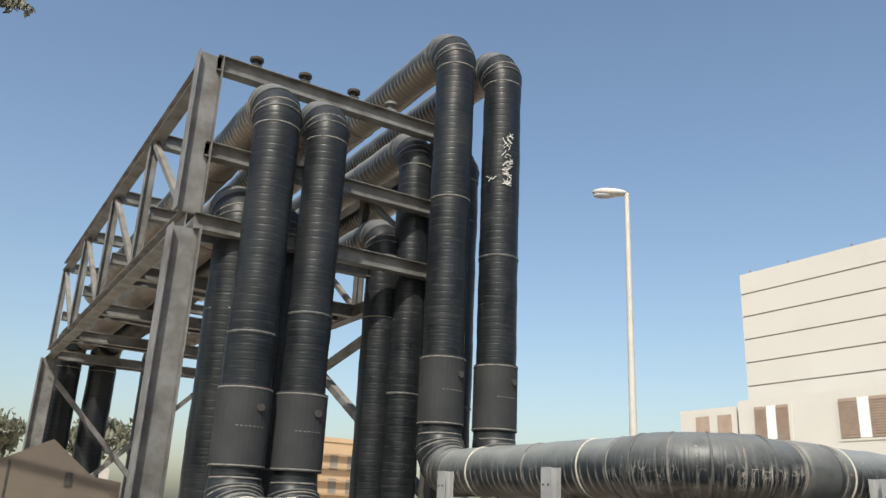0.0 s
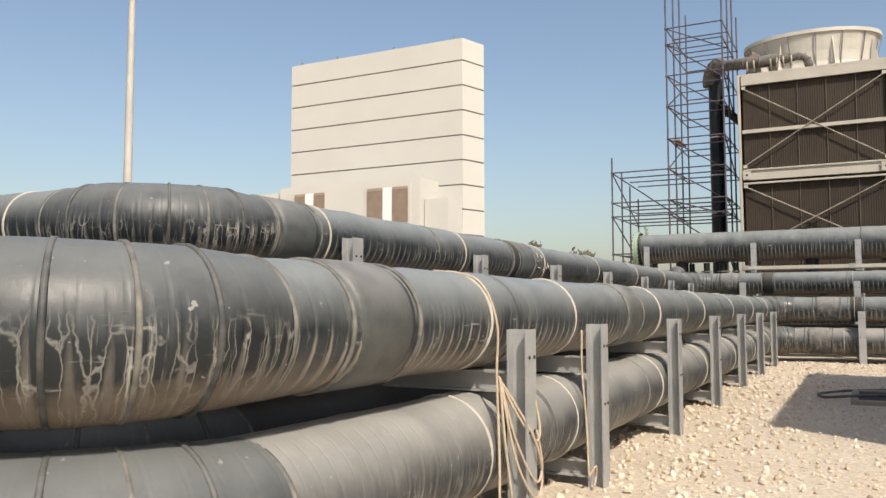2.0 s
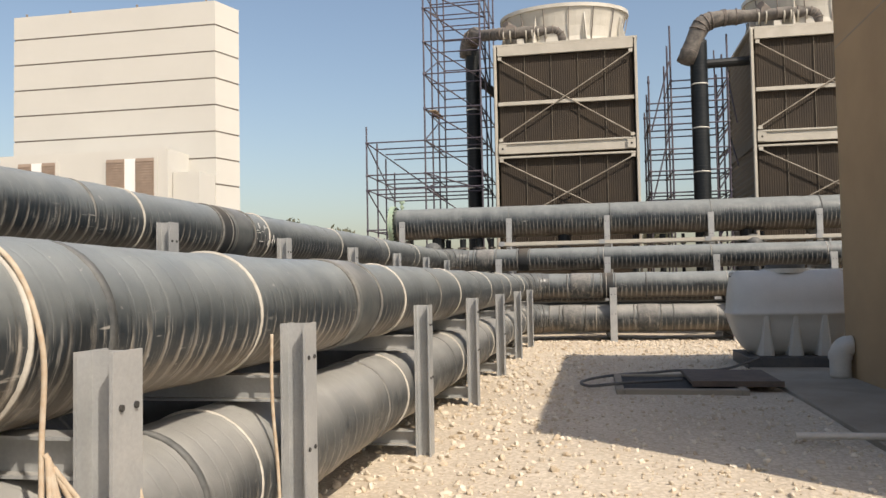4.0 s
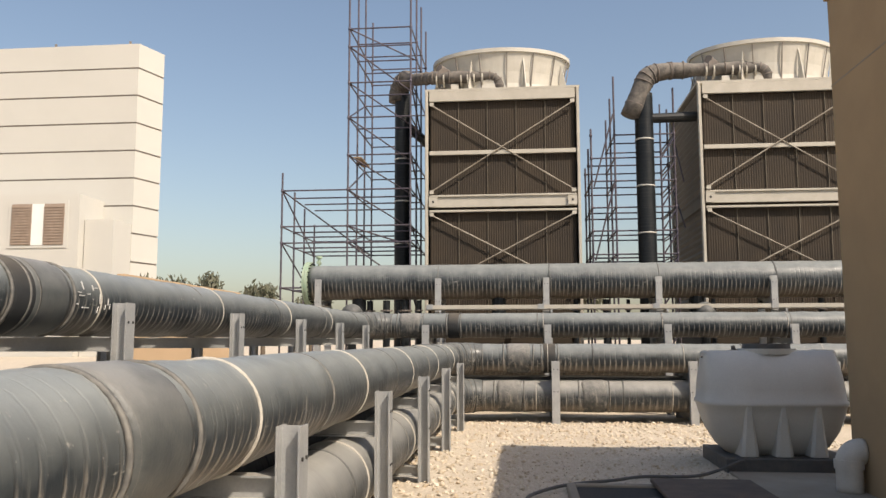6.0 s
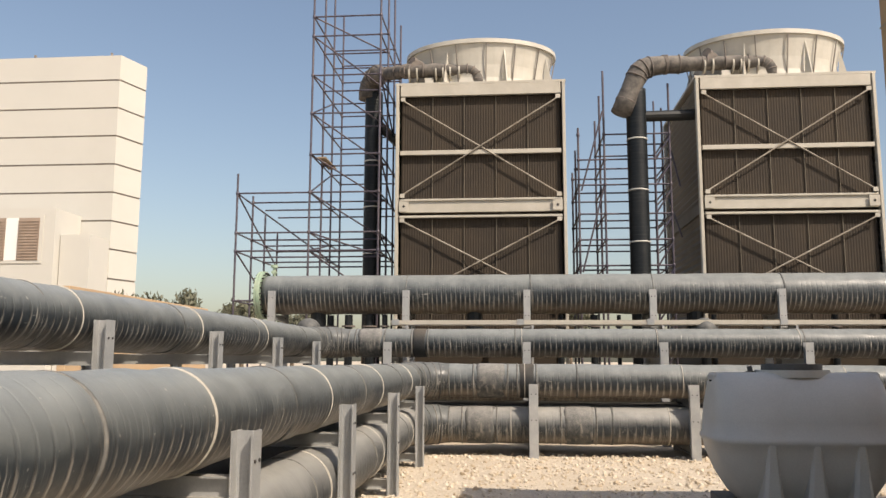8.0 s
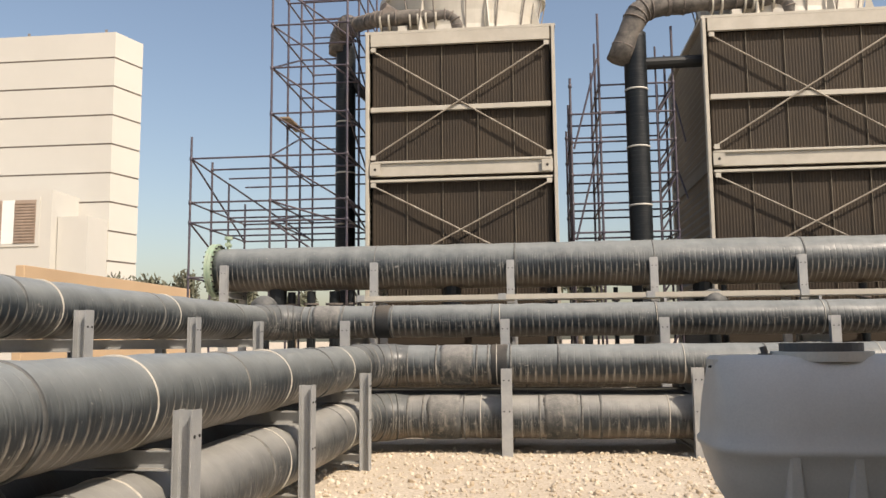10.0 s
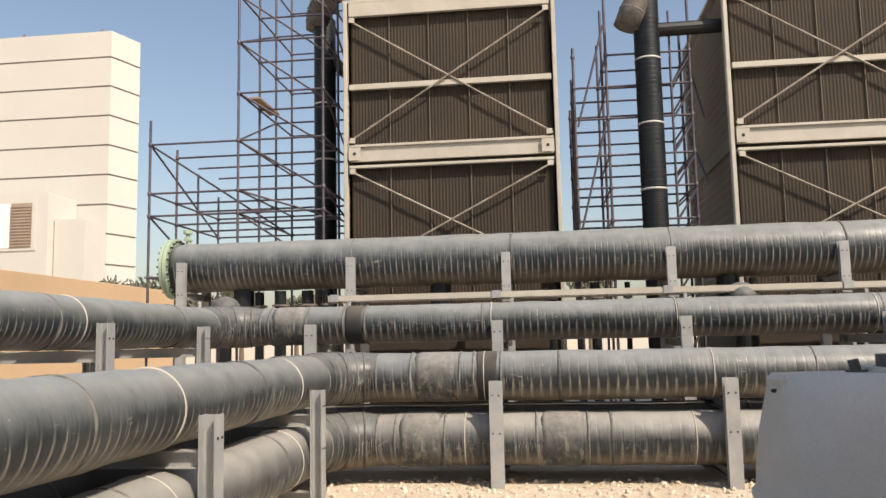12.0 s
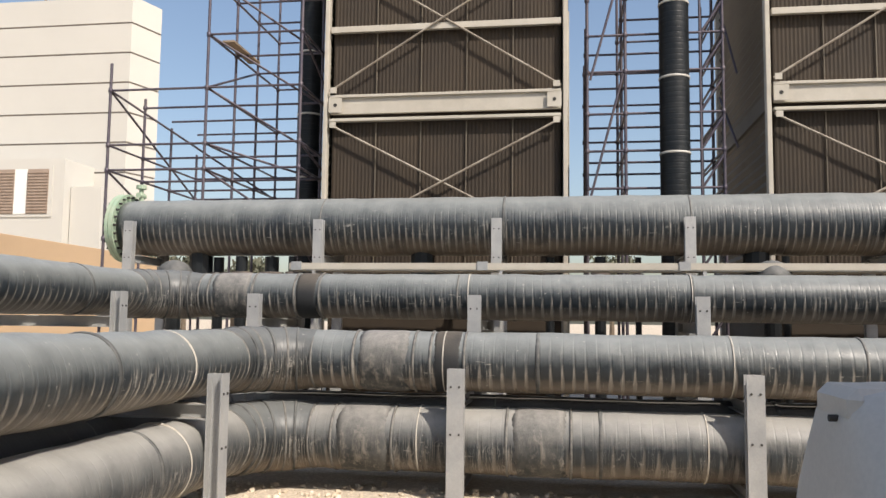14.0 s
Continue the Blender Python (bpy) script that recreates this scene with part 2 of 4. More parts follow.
def ground_material():
    n = Net("crushed_limestone")
    p = n.place()
    c = n.mix(n.span(n.noise(p, 0.5, 5.0), 0.35, 0.65), (0.52, 0.43, 0.325), (0.64, 0.555, 0.445))
    v = n.node("TexVoronoi", Vector=p, Scale=22.0)
    c = n.mix(n.span(v.outputs["Distance"], 0.25, 0.6, 0.0, 0.55), c, (0.36, 0.29, 0.20))
    g = n.noise(p, 45.0, 4.0)
    c = n.mix(n.span(g, 0.4, 0.7, 0.0, 0.4), c, (0.66, 0.60, 0.50))
    h = n.calc("SUBTRACT", g, v.outputs["Distance"])
    return n.done(c, 0.95, 0.0, h, 0.02, 0.45)


def stone_material():
    n = Net("limestone_pieces")
    r = n.node("NewGeometry").outputs["Random Per Island"]
    c = n.mix(r, (0.46, 0.37, 0.26), (0.70, 0.63, 0.52))
    g = n.noise(n.place(), 30.0)
    c = n.mix(n.span(g, 0.4, 0.7, 0.0, 0.4), c, (0.38, 0.30, 0.21))
    return n.done(c, 0.9, 0.0, g, 0.006)


M["ground"] = ground_material()
M["stone"] = stone_material()


# ---- builders ----
def mesh_of(bm, name, material, smooth=False):
    me = bpy.data.meshes.new(name)
    bm.normal_update()
    bm.to_mesh(me)
    bm.free()
    me.materials.append(material)
    if smooth:
        me.polygons.foreach_set("use_smooth", [True] * len(me.polygons))
    return me


def part(name, bm, material, parent=None, label="", smooth=False):
    ob = new(name, mesh_of(bm, name, material, smooth))
    ob.parent = parent
    return tagged(ob, label)


def shared(name, me, parent, m):
    ob = new(name, me)
    ob.parent = parent
    ob.matrix_basis = m
    return ob


def thing(name, label, category, group="", kind="", at=(0, 0, 0)):
    ob = new(name)
    ob.location = at
    ob.empty_display_size = 0.2
    return tagged(ob, label, category, group, kind)


def box(bm, x0, x1, y0, y1, z0, z1, bevel=0.0):
    m = Matrix.LocRotScale(((x0 + x1) / 2, (y0 + y1) / 2, (z0 + z1) / 2), None, (abs(x1 - x0), abs(y1 - y0), abs(z1 - z0)))
    r = bmesh.ops.create_cube(bm, size=1.0, matrix=m)
    if bevel:
        es = list({e for v in r["verts"] for e in v.link_edges})
        bmesh.ops.bevel(bm, geom=es, offset=bevel, segments=1, affect="EDGES")
    return bm


def boxed(*a, bevel=0.0):
    return box(bmesh.new(), *a, bevel=bevel)


def between(a, b):
    a, b = Vector(a), Vector(b)
    return Matrix.Translation((a + b) / 2) @ (b - a).to_track_quat("Z", "Y").to_matrix().to_4x4(), (b - a).length


def rod(bm, a, b, r, n=12):
    m, length = between(a, b)
    bmesh.ops.create_cone(bm, cap_ends=True, segments=n, radius1=r, radius2=r, depth=length, matrix=m)
    return bm


def bar(bm, a, b, w, h):
    """A flat or square bar from a to b."""
    m, length = between(a, b)
    bmesh.ops.create_cube(bm, size=1.0, matrix=m @ Matrix.Diagonal((w, h, length, 1)))
    return bm


def i_skin(bm, m, w, h, t, length):
    """One closed skin of I shape, w across the flanges, h deep, along the local z axis."""
    a, b, c = w / 2, h / 2, t / 2
    out = [(-a, -b), (a, -b), (a, -b + t), (c, -b + t), (c, b - t), (a, b - t), (a, b), (-a, b), (-a, b - t), (-c, b - t), (-c, -b + t), (-a, -b + t)]
    lo, hi = ([bm.verts.new(m @ Vector((x, y, z))) for x, y in out] for z in (-length / 2, length / 2))
    for i in range(12):
        j = (i + 1) % 12
        bm.faces.new((lo[i], lo[j], hi[j], hi[i]))
    for q, flip in ((lo, True), (hi, False)):
        for f in ((0, 1, 2, 3, 10, 11), (3, 4, 9, 10), (4, 5, 6, 7, 8, 9)):
            bm.faces.new([q[i] for i in (f[::-1] if flip else f)])
    return bm


def section(bm, a, b, w, h, t=0.012):
    """A rolled H-section from a to b, its web upright."""
    a, b = Vector(a), Vector(b)
    z = (b - a).normalized()
    x = z.cross(Vector((0, 0, 1))).normalized()
    y = z.cross(x)
    m = Matrix((x, y, z)).transposed().to_4x4()
    return i_skin(bm, Matrix.Translation((a + b) / 2) @ m, w, h, t, (b - a).length)


def post_section(bm, x, y, z0, z1, w, d, along_x=True, t=0.012):
    """An upright H-section; its flanges face along y when along_x, else along x."""
    return i_skin(bm, pose(x, y, (z0 + z1) / 2, 0, 0, 0 if along_x else 90), w, d, t, z1 - z0)


def route(corners, radius, step=0.12):
    """Points along a line through corners, each corner rounded by that radius. Also returns (start, end) lengths of the bends."""
    pts, bends = [Vector(corners[0])], []

    def run_to(q):
        p = pts[-1]
        n = max(1, int((q - p).length / step))
        pts.extend(p.lerp(q, k / n) for k in range(1, n + 1))

    for i in range(1, len(corners) - 1):
        a, b, c = (Vector(v) for v in corners[i - 1:i + 2])
        u, w = (a - b).normalized(), (c - b).normalized()
        rad = radius[i - 1] if isinstance(radius, (list, tuple)) else radius
        half = u.angle(w) / 2
        cut = rad / math.tan(half)
        start, end = b + u * cut, b + w * cut
        run_to(start)
        s0 = len(pts) - 1
        centre = b + (u + w).normalized() * (rad / math.sin(half))
        va, vb = start - centre, end - centre
        n = max(6, int(rad * va.angle(vb) / (step * 0.6)))
        for k in range(1, n + 1):
            q = va.slerp(vb, k / n)
            pts.append(centre + q.normalized() * rad)
        bends.append((s0, len(pts) - 1))
    run_to(Vector(corners[-1]))
    return pts, bends


def tangents(pts):
    n = len(pts)
    return [(pts[min(i + 1, n - 1)] - pts[max(i - 1, 0)]).normalized() for i in range(n)]


def tube(name, pts, radius, material, sides=28, lumps=0.0, caps=True, upright=None, bent=None, bends=()):
    """A smooth tube along pts with UV of metres along and turns round. radius: a number, or one for each point."""
    n = len(pts)
    tan = tangents(pts)
    side = tan[0].orthogonal().normalized() if abs(tan[0].z) > 0.9 else tan[0].cross(Vector((0, 0, 1))).normalized()
    verts, uvs, along = [], [], 0.0
    for i, p in enumerate(pts):
        if i:
            along += (p - pts[i - 1]).length
            side = (side - tan[i] * side.dot(tan[i])).normalized()
        up = side.cross(tan[i])
        r = radius[i] if isinstance(radius, (list, tuple)) else radius
        for k in range(sides):
            a = 2 * math.pi * k / sides - math.pi / 2
            d = side * math.cos(a) + up * math.sin(a)
            rr = r
            if lumps:
                rr += lumps * noise.noise((p + d * r) * 2.6) + 0.35 * lumps * noise.noise((p + d * r) * 9.0)
            verts.append(p + d * rr)
            uvs.append((along, k / sides))
    faces, loops = [], []
    for i in range(n - 1):
        for k in range(sides):
            k2 = (k + 1) % sides
            faces.append((i * sides + k, i * sides + k2, (i + 1) * sides + k2, (i + 1) * sides + k))
            u0, u1 = uvs[i * sides][0], uvs[(i + 1) * sides][0]
            loops += [(u0, k / sides), (u0, (k + 1) / sides), (u1, (k + 1) / sides), (u1, k / sides)]
    if caps:
        faces.append(tuple(range(sides - 1, -1, -1)))
        faces.append(tuple((n - 1) * sides + k for k in range(sides)))
        loops += [(0.0, 0.5)] * (2 * sides)
    me = bpy.data.meshes.new(name)
    me.from_pydata([v[:] for v in verts], [], faces)
    layer = me.uv_layers.new(name="UVMap")
    layer.data.foreach_set("uv", np.array(loops, dtype=np.float32).ravel())
    me.polygons.foreach_set("use_smooth", [True] * (len(faces) - 2 * caps) + [False] * (2 * caps))
    me.materials.append(material)
    if upright:
        me.materials.append(upright)
        me.materials.append(bent)
        kind = [1 if abs(tan[i].z) > 0.6 else 2 if any(a <= i < b for a, b in bends) else 0 for i in range(n - 1)]
        me.polygons.foreach_set("material_index", [k for k in kind for _ in range(sides)] + [0, 0] * caps)
    return me


def hoop_mesh(name, r, thick, wide, material, sides=40):
    """A flat band round the z axis."""
    bm = bmesh.new()
    rows = []
    for rr, z in ((r - 0.012, -wide / 2), (r + thick, -wide / 2 + 0.2 * wide), (r + thick, wide / 2 - 0.2 * wide), (r - 0.012, wide / 2)):
        rows.append([bm.verts.new((rr * math.cos(2 * math.pi * k / sides), rr * math.sin(2 * math.pi * k / sides), z)) for k in range(sides)])
    for a, b in zip(rows, rows[1:] + rows[:1]):
        for k in range(sides):
            bm.faces.new((a[k], a[(k + 1) % sides], b[(k + 1) % sides], b[k]))
    return mesh_of(bm, name, material, True)


def facing(p, d):
    return Matrix.Translation(p) @ Vector(d).to_track_quat("Z", "Y").to_matrix().to_4x4()


HOOPS = {}


def hoop(kind, r, p, d, parent, name):
    spec = {"seam": (0.008, 0.05, "seam"), "pale": (0.006, 0.028, "seam_pale"), "strap": (0.010, 0.019, "strap"), "gore": (0.010, 0.030, "seam"), "clamp": (0.010, 0.055, "lamp_grey"), "sleeve": (0.010, 0.62, "repair"), "smooth_sleeve": (0.014, 0.6, "smooth"), "short_sleeve": (0.008, 0.34, "jacket")}[kind]
    key = (kind, round(r, 3))
    if key not in HOOPS:
        HOOPS[key] = hoop_mesh(name, r, spec[0], spec[1], M[spec[2]])
    return shared(name, HOOPS[key], parent, facing(p, d))


def pipe(label, corners, r, bend_r, material="pipe", group="insulated pipes", swell=0.03, seams=2.9, first=1.2, lumps=0.012, straps=(), gores=True):
    """One insulated pipe run: a body, seam bands at even steps, gore bands on its bends and straps where it is tied."""
    pts, bends = route(corners, bend_r)
    rad = [r] * len(pts)
    for a, b in bends:
        for i in range(a, b + 1):
            rad[i] = r + swell * min(1.0, 4.0 * min(i - a, b - i) / max(1, b - a))
    t = thing("insulated_pipe", label, "pipe", group)
    body = new("pipe_body", tube("pipe_body", pts, rad, M[material], 30, lumps, True, M["riser"], M["elbow"], bends))
    body.parent = t
    tan = tangents(pts)
    along, nxt = 0.0, first
    for i in range(1, len(pts)):
        along += (pts[i] - pts[i - 1]).length
        if along >= nxt:
            nxt += seams
            if not any(a - 1 <= i <= b + 1 for a, b in bends):
                hoop("pale" if int(along) % 2 else "seam", r, pts[i], tan[i], t, "seam_band")
    if gores:
        for a, b in bends:
            n = 6
            for k in range(n + 1):
                i = round(a + (b - a) * k / n)
                hoop("gore" if k % 2 else "pale", rad[i], pts[i], tan[i], t, "gore_seam")
    for p, d in straps:
        hoop("strap", r, p, d, t, "strap")
    return t


# ---- ground ----
def ground():
    xs = np.unique(np.concatenate([[-2500, -400, -100, -30], np.arange(-6, 34.01, 0.4), [38, 60, 120, 400, 2500]]))
    ys = np.unique(np.concatenate([[-2500, -400, -100, -30], np.arange(-8, 12.01, 0.4), [16, 30, 60, 120, 400, 2500]]))
    verts = []
    for y in ys:
        for x in xs:
            near = -6 < x < 34 and -8 < y < 12
            verts.append((float(x), float(y), 0.03 * noise.noise(Vector((x * 0.5, y * 0.5, 0.0))) - 0.012 if near else -0.012))
    w = len(xs)
    faces = [(j * w + i, j * w + i + 1, (j + 1) * w + i + 1, (j + 1) * w + i) for j in range(len(ys) - 1) for i in range(w - 1)]
    me = bpy.data.meshes.new("ground")
    me.from_pydata(verts, [], faces)
    me.materials.append(M["ground"])
    tagged(new("ground", me), "pale crushed limestone ground strewn with rubble", "ground", kind="structure")


ground()

# ---- pipe rack layout ----
AX, AY, AZ, ALZ, AR, ALR = 3.57, 3.25, 1.31, 0.53, 0.30, 0.33
A_FAR = 24.37
A_BACK = 0.72
BX, BY, BZ, BR = 6.31, 5.55, 2.04, 0.295
B_FAR, B_BACK = 26.60, 0.90
POST_A, POST_AX, POST_AF = 2.85, 3.17, 23.97
POST_B, POST_BX, POST_BF = 5.15, 5.90, 26.20
RISE_Y = 10.05
END_Y = -14.0
A_POSTS = [6.66, 8.27, 11.25, 14.08, 16.95, 19.82, 22.69]
A_SIDE = [4.33, 6.25, 8.05, 9.3]
F_POSTS = [0.99, -1.77, -4.53, -7.3, -10.0, -12.8]
B_POSTS = [8.24, 11.09, 13.87, 16.75, 19.65, 22.4, 25.0]
B_SIDE = [7.2, 9.2]
G_POSTS = [3.95, 1.07, -1.68, -4.5, -7.3, -10.0, -12.8]
W_POSTS = [7.23, 3.92, 1.02, -1.92, -4.85, -7.8, -10.7]

tie_a = [((x - 0.22, AY, AZ), (1, 0, 0)) for x in A_POSTS] + [((AX, y + 0.2, AZ), (0, 1, 0)) for y in A_SIDE] + [((A_FAR, y + 0.15, AZ), (0, 1, 0)) for y in F_POSTS]
tie_b = [((x - 0.2, BY, BZ), (1, 0, 0)) for x in B_POSTS[:6]] + [((BX, y - 0.25, BZ), (0, 1, 0)) for y in B_SIDE] + [((B_FAR, y + 0.1, BZ), (0, 1, 0)) for y in G_POSTS]
tie_low = [((x - 0.3, AY, ALZ), (1, 0, 0)) for x in A_POSTS] + [((AX, y + 0.2, ALZ), (0, 1, 0)) for y in A_SIDE] + [((A_FAR, y + 0.4, ALZ), (0, 1, 0)) for y in F_POSTS]
pipe("dark grey bitumen-wrapped pipe on the rack's upper beam", [(AX, RISE_Y + 13.5, 6.75), (AX, RISE_Y, 6.75), (AX, RISE_Y, AZ), (AX, AY, AZ), (A_FAR, AY, AZ), (A_FAR, END_Y, AZ)], AR, [0.5, 0.5, 0.98, 0.75], straps=tie_a, first=2.0)
pipe("dusty dark pipe low on the rack near the ground", [(AX, RISE_Y + 13.5, 5.57), (AX, RISE_Y + 1.08, 5.57), (AX, RISE_Y + 1.08, ALZ), (AX, AY, ALZ), (A_FAR, AY, ALZ), (A_FAR, END_Y, ALZ)], ALR, [0.5, 0.5, 0.98, 0.75], "low_pipe", straps=tie_low, first=2.2)
pipe("dark wrapped pipe behind the front one", [(AX + A_BACK, RISE_Y + 13.5, 6.75), (AX + A_BACK, RISE_Y, 6.75), (AX + A_BACK, RISE_Y, AZ - 0.02), (AX + A_BACK, AY + A_BACK, AZ - 0.02), (A_FAR + A_BACK, AY + A_BACK, AZ - 0.02), (A_FAR + A_BACK, END_Y, AZ - 0.02)], 0.28, [0.5, 0.5, 0.9, 0.75], first=1.6)
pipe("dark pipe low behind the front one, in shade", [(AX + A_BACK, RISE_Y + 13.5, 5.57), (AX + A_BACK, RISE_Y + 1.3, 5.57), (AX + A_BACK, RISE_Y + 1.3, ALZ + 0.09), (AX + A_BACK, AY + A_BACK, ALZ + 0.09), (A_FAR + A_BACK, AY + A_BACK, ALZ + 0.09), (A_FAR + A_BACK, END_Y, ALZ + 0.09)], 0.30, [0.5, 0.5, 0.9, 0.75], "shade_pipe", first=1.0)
pipe("dark wrapped pipe on the taller rack behind", [(BX, RISE_Y + 13.5, 8.59), (BX, RISE_Y, 8.59), (BX, RISE_Y, BZ), (BX, BY, BZ), (B_FAR, BY, BZ), (B_FAR, END_Y, BZ)], BR, [0.5, 0.5, 0.98, 0.75], straps=tie_b, first=1.4)
pipe("dark wrapped riser pipe with white scribbled marks", [(BX + B_BACK, RISE_Y + 13.5, 8.59), (BX + B_BACK, RISE_Y, 8.59), (BX + B_BACK, RISE_Y, BZ), (BX + B_BACK, BY + B_BACK, BZ), (B_FAR + B_BACK, BY + B_BACK, BZ), (B_FAR + B_BACK, END_Y, BZ)], BR, [0.5, 0.5, 0.9, 0.75], first=2.1)
pipe("dark wrapped riser with a dusty elbow", [(BX, RISE_Y + 13.5, 7.31), (BX, RISE_Y + 1.1, 7.31), (BX, RISE_Y + 1.1, 1.1), (BX, BY, 1.1), (B_FAR, BY, 1.1), (B_FAR, END_Y, 1.1)], 0.27, [0.5, 0.5, 0.9, 0.75], "low_pipe", first=1.8)
pipe("dark wrapped riser in shade between its neighbours", [(BX + B_BACK, RISE_Y + 13.5, 7.31), (BX + B_BACK, RISE_Y + 1.1, 7.31), (BX + B_BACK, RISE_Y + 1.1, 0.75), (BX + B_BACK, RISE_Y + 0.2, 0.75)], 0.27, [0.5, 0.4], first=1.8)
pipe("dark wrapped riser with a short dusty elbow", [(5.97, RISE_Y + 13.5, 5.78), (5.97, RISE_Y + 1.35, 5.78), (5.97, RISE_Y + 1.35, 0.75), (5.97, RISE_Y + 0.9, 0.75)], 0.26, [0.5, 0.3], first=1.8)
big = pipe("large dark wrapped header pipe with a green blind flange", [(29.35, 7.55, 3.29), (29.35, END_Y, 3.29)], 0.485, 0.5, seams=2.94, first=3.6, lumps=0.014)


# repair sleeves round the pipes
repairs = thing("repair_sleeve", "dusty mismatched repair wrap round the pipe", "pipe wrap", "repair sleeves")
hoop("sleeve", AR, (A_FAR, 1.75, AZ), (0, 1, 0), repairs, "sleeve")
for s in (1.44, 2.06):
    hoop("pale", AR + 0.008, (A_FAR, s, AZ), (0, 1, 0), repairs, "sealed_edge")
for k, (kind, r, p, d) in enumerate((("sleeve", ALR, (A_FAR, 1.95, ALZ), (0, 1, 0)), ("sleeve", ALR, (A_FAR, 0.2, ALZ), (0, 1, 0)), ("sleeve", BR, (B_FAR, 4.35, BZ), (0, 1, 0)), ("short_sleeve", BR, (B_FAR, 3.3, BZ), (0, 1, 0)), ("short_sleeve", AR, (A_FAR, 1.1, AZ), (0, 1, 0)), ("short_sleeve", BR, (12.6, BY, BZ), (1, 0, 0)), ("smooth_sleeve", AR, (5.25, AY, AZ), (1, 0, 0)), ("smooth_sleeve", AR, (9.95, AY, AZ), (1, 0, 0)), ("smooth_sleeve", BR, (7.6, BY, BZ), (1, 0, 0)), ("smooth_sleeve", BR, (12.95, BY, BZ), (1, 0, 0)))):
    t = thing("repair_sleeve", "dusty mismatched repair wrap round the pipe", "pipe wrap", "repair sleeves")
    hoop(kind, r, p, d, t, "sleeve")
    half = {"sleeve": 0.31, "short_sleeve": 0.17, "smooth_sleeve": 0.30}[kind]
    for s in (-half, half):
        hoop("pale", r + 0.008, Vector(p) + Vector(d) * s, d, t, "sealed_edge")


# ---- supports ----
def support(label, uprights, beams, group):
    t = thing("pipe_support", label, "pipe support", group)
    for x, y, z1, along in uprights:
        part("post", post_section(bmesh.new(), x, y, -0.04, z1, 0.16, 0.13, along), M["galv"], t)
        for dz in (0.17, 0.62):
            for s in (-1, 1):
                bm = bmesh.new()
                if along:
                    rod(bm, (x + s * 0.04, y - 0.073, z1 - dz), (x + s * 0.04, y - 0.063, z1 - dz), 0.011, 8)
                else:
                    rod(bm, (x - 0.073, y + s * 0.04, z1 - dz), (x - 0.063, y + s * 0.04, z1 - dz), 0.011, 8)
                part("bolt_hole", bm, M["hole"], t)
    for a, b in beams:
        bm = bmesh.new()
        section(bm, a, b, 0.11, 0.13)
        part("beam", bm, M["galv"], t)


ga, gb, gc = "front rack supports", "rear rack supports", "header pipe supports"
la = "galvanised steel H-post frame carrying the front pipes"
lb = "galvanised steel H-post frame carrying the rear pipes"
lc = "dusty galvanised post frame under the large header"
for x in A_POSTS:
    support(la, [(x, POST_A, 1.255, True), (x, 4.42, 1.255, True)], [((x, POST_A + 0.07, z), (x, 4.35, z)) for z in (AZ - AR - 0.075, ALZ - ALR - 0.075)], ga)
for y in A_SIDE:
    support(la, [(POST_AX, y, 1.255, False), (4.75, y, 1.255, False)], [((POST_AX + 0.07, y, z), (4.68, y, z)) for z in (AZ - AR - 0.075, ALZ - ALR - 0.075)], ga)
for y in F_POSTS:
    support(la, [(POST_AF, y, 1.26, False), (25.55, y, 1.26, False)], [((POST_AF + 0.07, y, z), (25.48, y, z)) for z in (AZ - AR - 0.075, ALZ - ALR - 0.075)], ga)
for x in B_POSTS:
    support(lb, [(x, POST_B, 2.03, True), (x, 6.85, 2.03, True)], [((x, POST_B + 0.07, z), (x, 6.78, z)) for z in (BZ - BR - 0.075, 0.75)], gb)
for y in B_SIDE:
    support(lb, [(POST_BX, y, 2.03, False), (7.75, y, 2.03, False)], [((POST_BX + 0.07, y, z), (7.68, y, z)) for z in (BZ - BR - 0.075, 0.75)], gb)
for y in G_POSTS:
    support(lb, [(POST_BF, y, 2.05, False), (27.95, y, 2.05, False)], [((POST_BF + 0.07, y, z), (27.88, y, z)) for z in (BZ - BR - 0.075, 0.75)], gb)
for y in W_POSTS:
    support(lc, [(28.77, y, 3.347, False), (29.95, y, 3.347, False)], [((28.84, y, 2.72), (29.88, y, 2.72))], gc)


# ---- blind flange and fittings on the header ----
def flange():
    for r, y0, y1 in ((0.60, 7.56, 7.63), (0.60, 7.64, 7.70)):
        part("flange_plate", rod(bmesh.new(), (29.35, y0, 3.29), (29.35, y1, 3.29), r, 40), M["green"], big, "pale green painted flange")
    for k in range(24):
        a = 2 * math.pi * k / 24
        x, z = 29.35 + 0.545 * math.cos(a), 3.29 + 0.545 * math.sin(a)
        part("bolt", rod(bmesh.new(), (x, 7.51, z), (x, 7.75, z), 0.02, 6), M["hole"], big)
    bm = rod(bmesh.new(), (29.3, 7.35, 3.7), (29.3, 7.35, 4.0), 0.04)
    rod(bm, (29.3, 7.35, 3.98), (29.3, 7.35, 4.05), 0.09)
    rod(bm, (29.2, 7.35, 3.86), (29.4, 7.35, 3.86), 0.05)
    part("vent_valve", bm, M["green"], big, "small green vent valve")
    for y in (-3.0, 2.3, 6.2):
        bm = rod(bmesh.new(), (29.35, y, 2.35), (29.35, y, 2.95), 0.2)
        part("branch_stub", bm, M["riser"], big)


flange()


